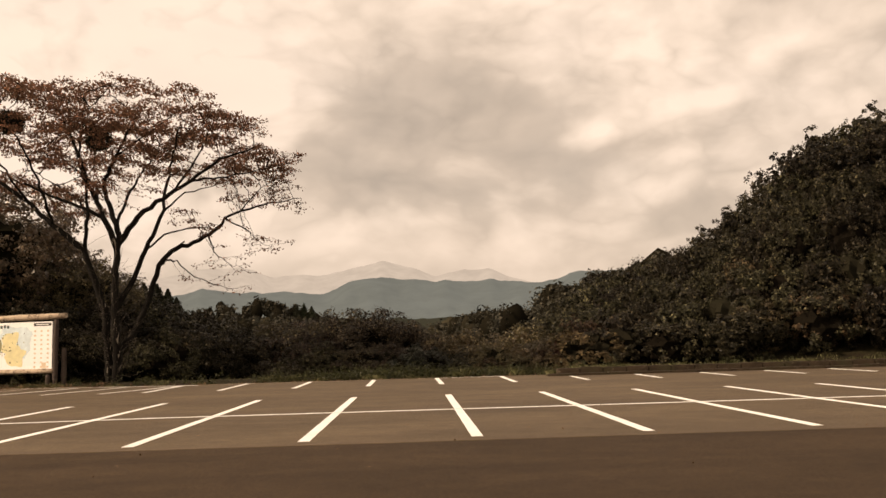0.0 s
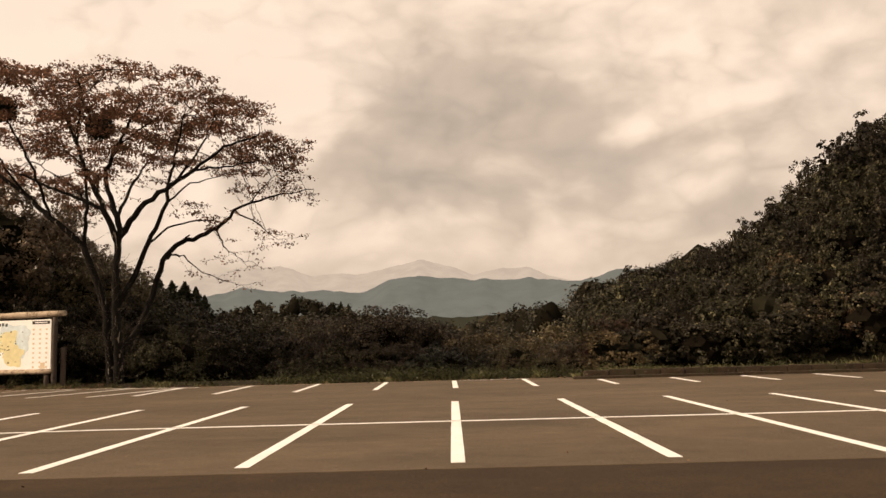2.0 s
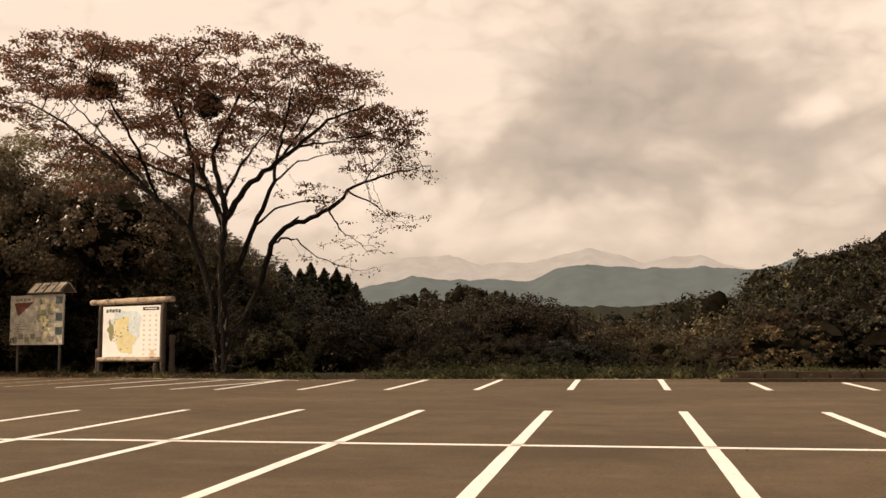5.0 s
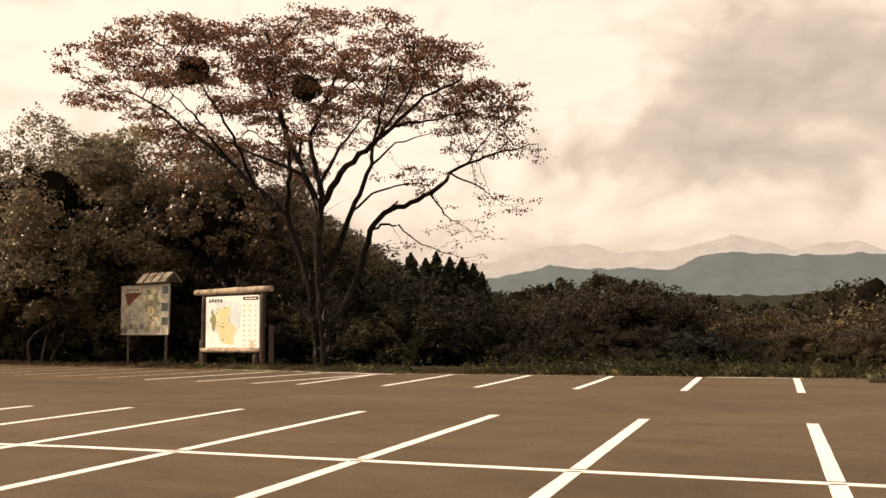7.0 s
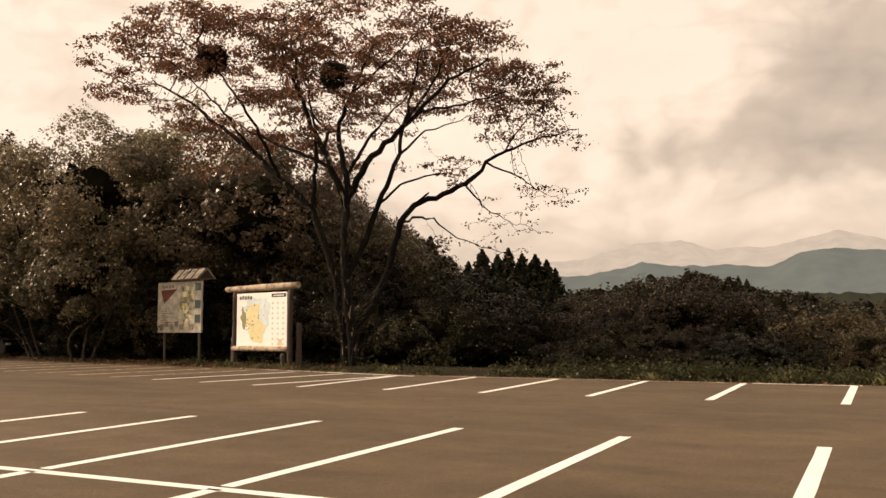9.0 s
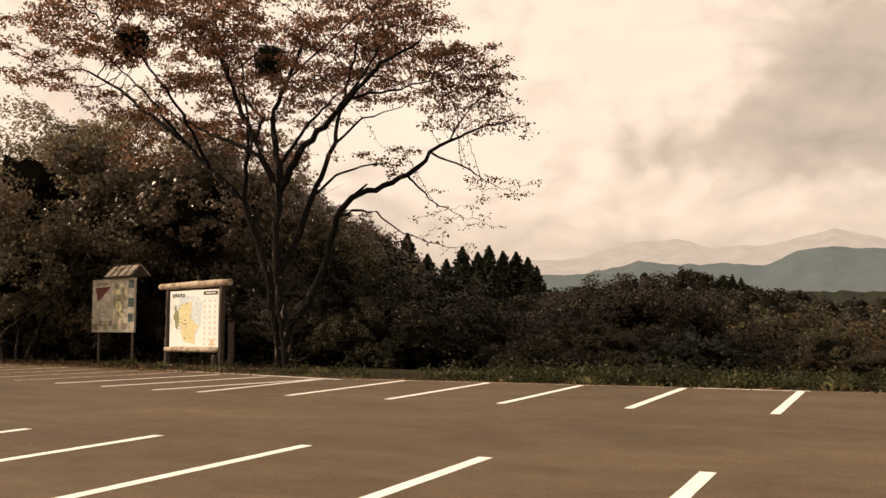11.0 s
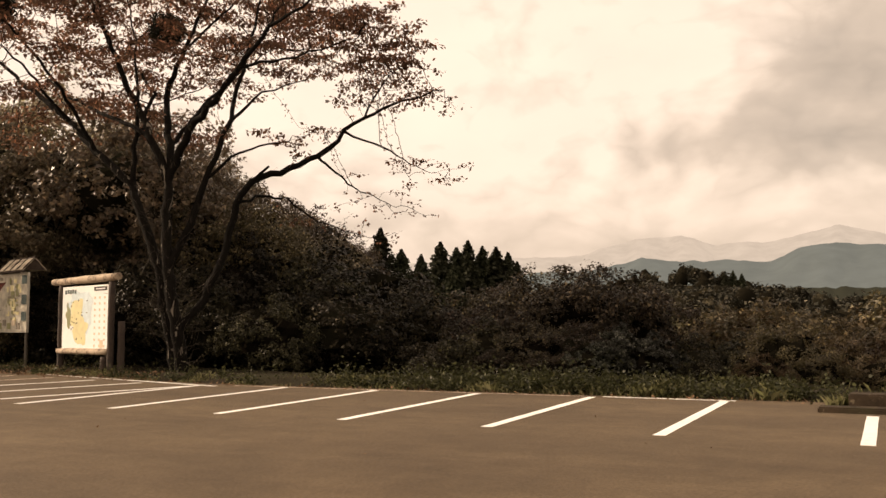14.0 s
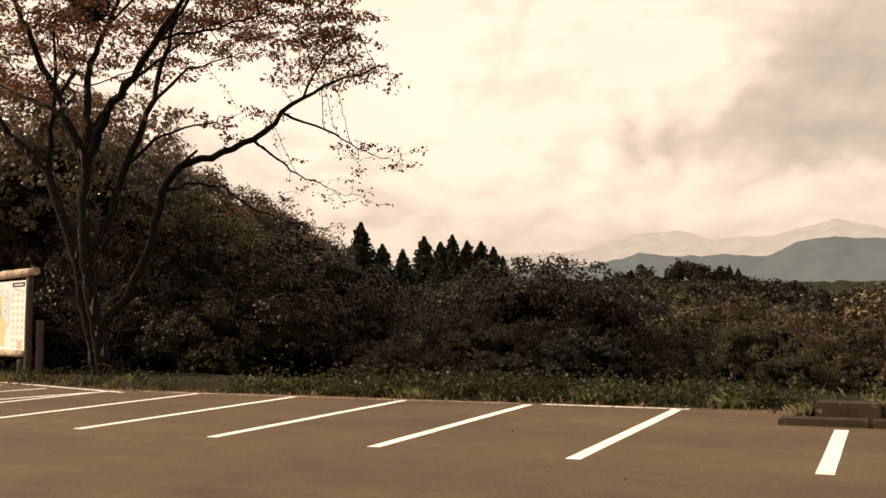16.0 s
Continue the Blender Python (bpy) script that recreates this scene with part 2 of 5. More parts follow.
def bark(pale, dark):
    def paint(n):
        p = place(n)
        tall = n.add("ShaderNodeMapping", {"Vector": p, "Scale": (1, 1, 0.22)}).outputs[0]
        f = n.noise(tall, 16.0, 6.0, 0.7)
        c = n.mix(n.ramp(f, [(0.4, 0.0), (0.75, 1.0)]), dark, tuple(0.965 * a + 0.035 * b for a, b in zip(dark, pale)))
        lichen = n.ramp(n.noise(tall, 6.5, 4.0, 0.65, 0.4), [(0.60, 0.0), (0.64, 1.0)])
        c = n.mix(n.math("MULTIPLY", lichen, 0.75), c, pale)
        return surface(n, c, 0.9, f, 1.0, 0.06, spec=0.12)
    return paint


BARK = material("lichened_cherry_bark", bark((0.38, 0.33, 0.27), (0.008, 0.0065, 0.005)))
BARK_DARK = material("dark_bark", bark((0.05, 0.042, 0.033), (0.008, 0.0065, 0.005)))
BARK_PALE = material("pale_bark", bark((0.24, 0.205, 0.165), (0.06, 0.05, 0.04)))


def wood(light, dark, worn):
    def paint(n):
        p = n.add("ShaderNodeTexCoord").outputs["Object"]
        f = n.noise(n.add("ShaderNodeMapping", {"Vector": p, "Scale": (1.2, 14, 14)}).outputs[0], 2.0, 6.0, 0.65)
        c = n.mix(n.ramp(f, [(0.3, 0.0), (0.7, 1.0)]), dark, light)
        c = n.mix(n.ramp(n.noise(p, 3.5, 6.0, 0.7), [(0.5, 0.0), (0.64, 1.0)]), c, worn)
        return surface(n, c, 0.8, f, 0.5, 0.01)
    return paint


LOG = material("weathered_log", wood((0.54, 0.43, 0.32), (0.36, 0.27, 0.19), (0.10, 0.07, 0.05)))
POST = material("dark_weathered_post", wood((0.075, 0.052, 0.04), (0.042, 0.030, 0.024), (0.025, 0.019, 0.015)))
ROOFING = material("weathered_roof_board", wood((0.66, 0.58, 0.46), (0.50, 0.43, 0.33), (0.20, 0.15, 0.11)))


def plain(name, color, rough=0.5, metal=0.0, vary=0.15, scale=3.0):
    def paint(n):
        p = n.add("ShaderNodeTexCoord").outputs["Object"]
        c = n.mix(n.ramp(n.noise(p, scale, 6.0, 0.65), [(0.35, 0.0), (0.7, 1.0)]), color, tuple(v * (1 - vary) for v in color))
        return surface(n, c, rough, n.noise(p, 40.0), 0.05, 0.002, metal)
    return material(name, paint)


SHEET = plain("cream_sign_sheet", (0.90, 0.90, 0.88), 0.4, 0, 0.08)
SHEET_GREY = plain("weathered_sign_sheet", (0.66, 0.61, 0.50), 0.45, 0, 0.6, 3.4)
MAP_BLUE = plain("pale_blue_print", (0.70, 0.82, 0.85), 0.45, 0, 0.25)
MAP_YELLOW = plain("yellow_print", (0.80, 0.72, 0.42), 0.45, 0, 0.2)
MAP_GREEN = plain("green_print", (0.30, 0.30, 0.15), 0.45, 0, 0.3)
MAP_ORANGE = plain("orange_print", (0.72, 0.58, 0.42), 0.45)
PRINT_RED = plain("red_print", (0.16, 0.045, 0.034), 0.5)
PRINT_DARK = plain("dark_print", (0.035, 0.028, 0.024), 0.5)
PRINT_GREY = plain("grey_print", (0.24, 0.20, 0.16), 0.5)
PRINT_TEAL = plain("teal_print", (0.075, 0.11, 0.105), 0.5)
STEEL = plain("painted_steel_leg", (0.10, 0.085, 0.07), 0.5, 0.3)
RIM = plain("aluminium_edge", (0.62, 0.58, 0.50), 0.35, 0.5)


def concrete(n):
    p = place(n)
    c = n.mix(n.ramp(n.noise(p, 3.0, 6.0, 0.65), [(0.35, 0.0), (0.7, 1.0)]), (0.024, 0.016, 0.010), (0.064, 0.044, 0.028))
    c = n.mix(n.ramp(n.noise(p, 1.1, 6.0, 0.7), [(0.48, 0.0), (0.62, 0.85)]), c, (0.038, 0.034, 0.018))
    c = n.mix(n.ramp(n.noise(p, 9.0, 5.0, 0.7), [(0.60, 0.0), (0.70, 0.55)]), c, (0.24, 0.19, 0.13))
    return surface(n, c, 0.92, n.noise(p, 45.0, 4.0), 0.5, 0.01, spec=0.2)


CONCRETE = material("mossy_concrete", concrete)


# haze over the distance is put in as a glowing colour
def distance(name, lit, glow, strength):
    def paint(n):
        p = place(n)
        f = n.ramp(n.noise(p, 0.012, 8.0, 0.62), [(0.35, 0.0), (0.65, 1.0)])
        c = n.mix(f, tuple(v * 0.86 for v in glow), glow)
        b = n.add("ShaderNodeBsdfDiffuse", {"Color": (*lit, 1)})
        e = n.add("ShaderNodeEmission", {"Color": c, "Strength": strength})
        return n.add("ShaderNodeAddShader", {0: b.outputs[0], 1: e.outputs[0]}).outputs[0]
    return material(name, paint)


RANGE_NEAR = distance("painted_haze_wooded_range", (0.02, 0.024, 0.022), (0.185, 0.225, 0.235), 0.88)
RANGE_FAR = distance("painted_haze_far_peaks", (0.02, 0.02, 0.02), (0.60, 0.588, 0.567), 1.0)
RANGE_MID = distance("painted_haze_forest_ridge", (0.02, 0.021, 0.014), (0.020, 0.022, 0.020), 1.0)

CAR_PAINT = plain("dark_car_paint", (0.020, 0.020, 0.022), 0.25, 0.4, 0.05)
CAR_GLASS = plain("dark_car_glass", (0.012, 0.014, 0.015), 0.06)
RUBBER = plain("tyre_rubber", (0.02, 0.02, 0.02), 0.85)
LAMP_GLASS = plain("headlight_glass", (0.45, 0.45, 0.43), 0.1)

# ---- mesh helpers ----


def mesh_object(name, verts, faces, mat, smooth=False):
    me = bpy.data.meshes.new(name)
    me.from_pydata([tuple(v) for v in verts], [], [tuple(f) for f in faces])
    me.materials.append(mat)
    if smooth:
        me.polygons.foreach_set("use_smooth", [True] * len(me.polygons))
    me.update()
    return new(name, me)


def part(name, bm, mat, parent, label=""):
    me = bpy.data.meshes.new(name)
    bm.to_mesh(me)
    bm.free()
    me.materials.append(mat)
    ob = new(name, me)
    ob.parent = parent
    return tagged(ob, label)


def child(ob, parent, label=""):
    ob.parent = parent
    return tagged(ob, label)


def empty(name, m, label, category, group="", kind=""):
    ob = new(name)
    ob.matrix_world = m
    ob.empty_display_size = 0.2
    return tagged(ob, label, category, group, kind)


def box(sx, sy, sz, at=(0, 0, 0), bevel=0.0, turn=None):
    """A box of that size, centred at the place."""
    bm = bmesh.new()
    bmesh.ops.create_cube(bm, size=1.0)
    bmesh.ops.scale(bm, vec=(sx, sy, sz), verts=bm.verts)
    if bevel:
        bmesh.ops.bevel(bm, geom=list(bm.edges), offset=bevel, segments=2, affect="EDGES")
    if turn is not None:
        bmesh.ops.transform(bm, matrix=turn, verts=bm.verts)
    bmesh.ops.translate(bm, vec=at, verts=bm.verts)
    return bm


def log_mesh(a, b, r, seed, sides=14, rings=9):
    """A slightly crooked round log between two points, with bevelled ends."""
    rng = random.Random(seed)
    a, b = Vector(a), Vector(b)
    q = (b - a).to_track_quat("Z", "X")
    bm = bmesh.new()
    loops = []
    for i in range(rings):
        f = i / (rings - 1)
        c = a.lerp(b, f) + Vector([rng.uniform(-1, 1) * r * 0.06 for _ in range(3)])
        rr = r * (0.90 if i in (0, rings - 1) else rng.uniform(0.95, 1.05))
        loops.append([bm.verts.new(c + q @ Vector((math.cos(k * math.tau / sides) * rr * rng.uniform(0.98, 1.02), math.sin(k * math.tau / sides) * rr, 0))) for k in range(sides)])
    for u, v in zip(loops, loops[1:]):
        for k in range(sides):
            bm.faces.new((u[k], u[(k + 1) % sides], v[(k + 1) % sides], v[k])).smooth = True
    bm.faces.new(loops[0][::-1])
    bm.faces.new(loops[-1])
    return bm


def tubes(chains):
    """Verts and faces of tapered tubes; a chain is a list of (point, radius)."""
    verts, faces = [], []
    for chain in chains:
        fat = chain[0][1]
        sides = 10 if fat > 0.1 else 6 if fat > 0.03 else 3
        base = len(verts)
        n = len(chain)
        up = Vector((0.31, 0.95, 0.07))
        for i, (p, r) in enumerate(chain):
            d = Vector(chain[min(i + 1, n - 1)][0]) - Vector(chain[max(i - 1, 0)][0])
            d = d.normalized() if d.length > 1e-6 else Vector((0, 0, 1))
            u = d.cross(up)
            u = u.normalized() if u.length > 1e-3 else d.orthogonal().normalized()
            w = d.cross(u)
            for k in range(sides):
                a = k * math.tau / sides
                verts.append(Vector(p) + (u * math.cos(a) + w * math.sin(a)) * r)
        for i in range(n - 1):
            for k in range(sides):
                a, b = base + i * sides + k, base + i * sides + (k + 1) % sides
                faces.append((a, b, b + sides, a + sides))
        verts.append(Vector(chain[-1][0]))
        faces += [(base + (n - 1) * sides + k, base + (n - 1) * sides + (k + 1) % sides, len(verts) - 1) for k in range(sides)]
    return verts, faces


def leaf_blades(points, size, rng, droop=0.15, width=0.5, lift=0.4, face=None, loose=0.55, corners=4):
    """One folded blade at each point, of four corners or three; face gives the way its upper side looks, else it is turned at random."""
    n = len(points)
    a = rng.normal(size=(n, 3))
    if face is None:
        up = rng.normal(size=(n, 3)) * 0.7
        up[:, 2] += lift
    else:
        up = face + rng.normal(size=(n, 3)) * loose
        up[:, 2] += lift
        up /= np.linalg.norm(up, axis=1, keepdims=True)
        a -= up * (a * up).sum(1, keepdims=True)
    a[:, 2] = a[:, 2] * 0.7 - droop
    a /= np.linalg.norm(a, axis=1, keepdims=True)
    b = np.cross(a, up)
    b /= np.linalg.norm(b, axis=1, keepdims=True) + 1e-9
    c = np.cross(b, a)
    L = (size * rng.uniform(0.65, 1.3, n))[:, None]
    if corners == 3:
        v = np.stack([points - a * L * 0.5 + b * L * width * 0.62, points + a * L * 0.62, points - a * L * 0.38 - b * L * width * 0.75], 1)
        return v.reshape(-1, 3), np.arange(3 * n).reshape(-1, 3)
    v = np.stack([points, points + a * L * 0.45 + b * L * width / 2 + c * L * 0.08, points + a * L, points + a * L * 0.5 - b * L * width / 2 + c * L * 0.08], 1)
    return v.reshape(-1, 3), np.arange(4 * n).reshape(-1, 4)


def blades_object(name, verts, faces, mat):
    me = bpy.data.meshes.new(name)
    me.vertices.add(len(verts))
    me.vertices.foreach_set("co", np.asarray(verts, np.float32).ravel())
    me.loops.add(faces.size)
    me.loops.foreach_set("vertex_index", faces.astype(np.int32).ravel())
    me.polygons.add(len(faces))
    me.polygons.foreach_set("loop_start", np.arange(0, faces.size, faces.shape[1], dtype=np.int32))
    me.materials.append(mat)
    me.update(calc_edges=True)
    return new(name, me)


def clump_points(centres, radii, each, rng, squash=0.6):
    """Points in small tufts over the rims of uneven clumps, and the way outwards at each."""
    out, ways = [], []
    middle = np.mean(centres, 0)
    for c, r in zip(centres, radii):
        tufts = max(5, each // 12)
        way = (c - middle) / (np.linalg.norm(c - middle) + 1e-6)
        d = rng.normal(size=(tufts, 3)) + way * 0.7
        d[:, 2] += 0.2
        d /= np.linalg.norm(d, axis=1, keepdims=True)
        far = np.array([1 + 0.35 * noise.noise((v[0] * 2.3 + c[0], v[1] * 2.3 + c[1], v[2] * 2.3)) for v in d]) * rng.uniform(0.62, 1.06, tufts)
        which = rng.integers(0, tufts, each)
        w = rng.normal(size=(each, 3))
        w /= np.linalg.norm(w, axis=1, keepdims=True)
        p = (d * far[:, None])[which] * r + w * (r * 0.34 * rng.uniform(0.2, 1.0, each) ** 0.6)[:, None]
        p[:, 2] *= squash
        out.append(c + p)
        v = 0.5 * way + 0.6 * d[which] + 0.45 * w
        ways.append(v / np.linalg.norm(v, axis=1, keepdims=True))
    return np.concatenate(out), np.concatenate(ways)


# ---- ground ----


def smooth(x, a, b):
    f = min(1.0, max(0.0, (x - a) / (b - a)))
    return f * f * (3 - 2 * f)


def edge(x):
    """Where the asphalt ends, beyond the last row of bays."""
    if x > 1.9:
        return 31.30
    if x > -12.6:
        return 32.98
    return 32.98 + (-12.6 - x) * 0.165


def height(x, y):
    """The lie of the land."""
    z = -0.06
    out = y - max(edge(x), edge(x - 1.0), edge(x + 1.0))
    z += 0.15 * smooth(out, -0.1, 1.2)
    z += 0.06 * noise.noise((x * 0.6, y * 0.6, 0)) * smooth(out, 0.3, 2)
    far = math.hypot(x, y)
    z -= 4.2 * smooth(out, 2.5, 24) * smooth(x, -24, -12) * (1 - smooth(x, 4, 14))
    z += 8.0 * smooth(x, 6, 33) * smooth(y, 33, 46) * (1 - smooth(y, 120, 260))
    z += 5.0 * smooth(y, 90, 360) + 14.0 * smooth(far, 350, 1400) * smooth(y, 100, 400)
    z += 4.0 * noise.noise((x * 0.006, y * 0.006, 3.1)) * smooth(far, 70, 250)
    z += 17.0 * math.exp(-((x + 92) / 40) ** 2 - ((y - 500) / 80) ** 2)
    return z


def ground():
    def axis(lo, hi, step):
        fine = list(np.arange(lo, hi + 0.01, step))
        grow = [1.0 * 1.42 ** k * step for k in range(1, 40)]
        out = np.cumsum(grow)
        out = out[out < 4200]
        return [lo - v for v in out[::-1]] + fine + [hi + v for v in out]
    xs, ys = axis(-44, 40, 1.0), axis(28, 62, 0.8)
    verts = [(x, y, height(x, y)) for y in ys for x in xs]
    w = len(xs)
    faces = [(j * w + i, j * w + i + 1, (j + 1) * w + i + 1, (j + 1) * w + i) for j in range(len(ys) - 1) for i in range(w - 1)]
    return tagged(mesh_object("ground", verts, faces, SOIL, True), "dark soil and leaf litter under grass and woods", "ground", kind="structure")


ground()


def slab(name, outline, z0, z1, mat, label):
    n = len(outline)
    verts = [(x, y, z1) for x, y in outline] + [(x, y, z0) for x, y in outline]
    faces = [tuple(range(n)), tuple(range(2 * n - 1, n - 1, -1))] + [(i, n + i, n + (i + 1) % n, (i + 1) % n) for i in range(n)]
    return tagged(mesh_object(name, verts, faces, mat), label, "pavement", kind="structure")


far_edge = [(60, 31.30), (1.9, 31.30), (1.9, 32.98), (-12.6, 32.98), (-60, 32.98 + 47.4 * 0.165)]
slab("pavement", [(-60, 9.56), (60, 9.56)] + far_edge, -0.5, 0.0, ASPHALT, "worn brown-grey asphalt of the parking bays")
slab("road", [(-60, -60), (60, -60), (60, 9.556), (-60, 9.556)], -0.5, -0.004, LANE, "darker smooth asphalt of the driving lane")


def stripe(a, b, width, mat, label, seed):
    """A painted line, a thin raised strip with slightly ragged edges."""
    rng = random.Random(seed)
    a, b = Vector((*a, 0)), Vector((*b, 0))
    d = (b - a).normalized()
    s = Vector((-d.y, d.x, 0)) * width / 2
    n = max(2, int((b - a).length / 0.35))
    verts = []
    for i in range(n + 1):
        p = a.lerp(b, i / n)
        verts += [p + s * rng.uniform(0.96, 1.04) + Vector((0, 0, 0.004)), p - s * rng.uniform(0.96, 1.04) + Vector((0, 0, 0.004))]
    k = len(verts)
    verts += [v - Vector((0, 0, 0.0035)) for v in verts]
    faces = []
    for i in range(n):
        q = 2 * i
        faces += [(q, q + 1, q + 3, q + 2), (q, q + 2, k + q + 2, k + q), (q + 1, k + q + 1, k + q + 3, q + 3)]
    faces += [(0, k, k + 1, 1), (2 * n, 2 * n + 1, k + 2 * n + 1, k + 2 * n)]
    return tagged(mesh_object("bay_line", verts, faces, mat), label, "road marking", "parking bay lines")


def drift(x, y):
    """The far bays of the front block close up a little."""
    f = 1 - 0.0055 * max(0.0, -8 - x)
    return (-1.9 + (x + 1.9) * f, 1.6 + (y - 1.6) * f)


for i in range(-13, 12):
    x = 2.5 * i
    stripe(drift(x, 10.04), drift(x, 15.50), 0.17, PAINT, "white painted bay line on asphalt", 100 + i)
    stripe(drift(x, 15.66), drift(x, 20.86), 0.17, PAINT, "white painted bay line on asphalt", 200 + i)
for k, (x0, x1) in enumerate(((-34, -24), (-24, -16), (-16, -9), (-9, 29))):
    stripe(drift(x0, 15.58), drift(x1, 15.58), 0.15, PAINT, "long white line between two rows of bays", 5 + k)
for i in range(-5, 12):
    stripe((2.5 * i + 0.04, 27.25), (2.5 * i + (0.07 if i >= 0 else 0.0), 30.75 if i > 0 else 32.62), 0.17, PAINT, "white painted bay line by the verge", 300 + i)
for k in range(0, 12):
    stripe((-13.95 - 2.13 * k, 27.35 + 0.41 * k), (-12.55 - 2.13 * k, 32.25 + 0.41 * k), 0.15, PAINT if k < 3 else FADED, "slanting bay line worn by the woods", 400 + k)
stripe((0.25, 32.72), (-2.3, 32.76), 0.10, PAINT, "worn white line along the verge", 6)
stripe((-2.7, 32.74), (-11.6, 32.70), 0.06, FADED, "worn white line along the verge", 7)
stripe((-11.9, 32.36), (-20.4, 34.48), 0.12, PAINT, "worn white line along the verge", 8)


def kerb():
    """Low kerb of concrete stones with a second course behind."""
    rng = random.Random(4)
    wall = empty("kerb", pose(0, 0, 0), "low dark mossy concrete kerb in two courses", "kerb", kind="structure")
    for row, (y, h, d, length, z0) in enumerate(((31.30, 0.095, 0.42, 1.2, -0.1), (31.84, 0.285, 0.50, 0.9, -0.1))):
        x = 1.75 + 0.45 * row
        while x < 30:
            ln = length * rng.uniform(0.95, 1.05)
            bm = box(ln - 0.014, d, h - z0, (x + ln / 2, y + rng.uniform(-0.01, 0.01), (h + z0) / 2 + rng.uniform(-0.016, 0.012)), 0.026)
            part("kerb_stone", bm, CONCRETE, wall)
            x += ln


kerb()

# ---- distance ----


def mountain(name, dist, z0, profile, wob, mat, label, seed):
    """A ridge that follows a line of (bearing, rise) pairs, with spurs running down from it."""
    bearings = [math.radians(p[0]) for p in profile]
    rises = [math.tan(math.radians(p[1])) for p in profile]
    m, rows = 420, 18
    verts, faces = [], []
    for i in range(m + 1):
        a = bearings[0] + (bearings[-1] - bearings[0]) * i / m
        e = float(np.interp(a, bearings, rises))
        e += wob * (noise.fractal((math.degrees(a) * 0.9, seed, 0), 0.75, 2.1, 6))
        for j in range(rows + 1):
            f = j / rows
            d = dist * (1 - 0.30 * f) + dist * 0.03 * noise.noise((math.degrees(a) * 0.5, f * 2.5, seed))
            z = 1.5 + (dist * e) * (1 - f) ** 1.15 + z0 * f
            z += dist * 0.004 * noise.fractal((math.degrees(a) * 0.8, f * 5, seed + 7), 0.9, 2.0, 4) * math.sin(math.pi * f)
            verts.append((d * math.sin(a), d * math.cos(a), z))
    for i in range(m):
        for j in range(rows):
            q = i * (rows + 1) + j
            faces.append((q, q + 1, q + rows + 2, q + rows + 1))
    return tagged(mesh_object(name, verts, faces, mat, True), label, "mountain", kind="structure")


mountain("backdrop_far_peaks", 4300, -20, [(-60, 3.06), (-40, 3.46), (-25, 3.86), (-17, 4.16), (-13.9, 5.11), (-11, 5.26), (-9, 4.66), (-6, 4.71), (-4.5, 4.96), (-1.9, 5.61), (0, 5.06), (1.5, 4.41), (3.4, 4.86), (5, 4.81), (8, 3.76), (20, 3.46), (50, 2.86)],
         0.0013, RANGE_FAR, "pale mountain peaks far away, haze painted as glow", 2.3)
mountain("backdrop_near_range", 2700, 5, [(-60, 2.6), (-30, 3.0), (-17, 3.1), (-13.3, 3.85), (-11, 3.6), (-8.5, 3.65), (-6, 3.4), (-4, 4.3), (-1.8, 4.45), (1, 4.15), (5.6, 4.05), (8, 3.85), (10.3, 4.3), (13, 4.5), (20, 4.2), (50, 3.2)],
         0.0019, RANGE_NEAR, "blue-grey wooded mountain range, haze painted as glow", 5.1)
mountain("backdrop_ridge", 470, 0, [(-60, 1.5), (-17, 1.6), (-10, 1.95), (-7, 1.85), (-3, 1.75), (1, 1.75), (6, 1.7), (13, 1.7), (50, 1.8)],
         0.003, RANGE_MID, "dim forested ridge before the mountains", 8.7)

# ---- signs ----


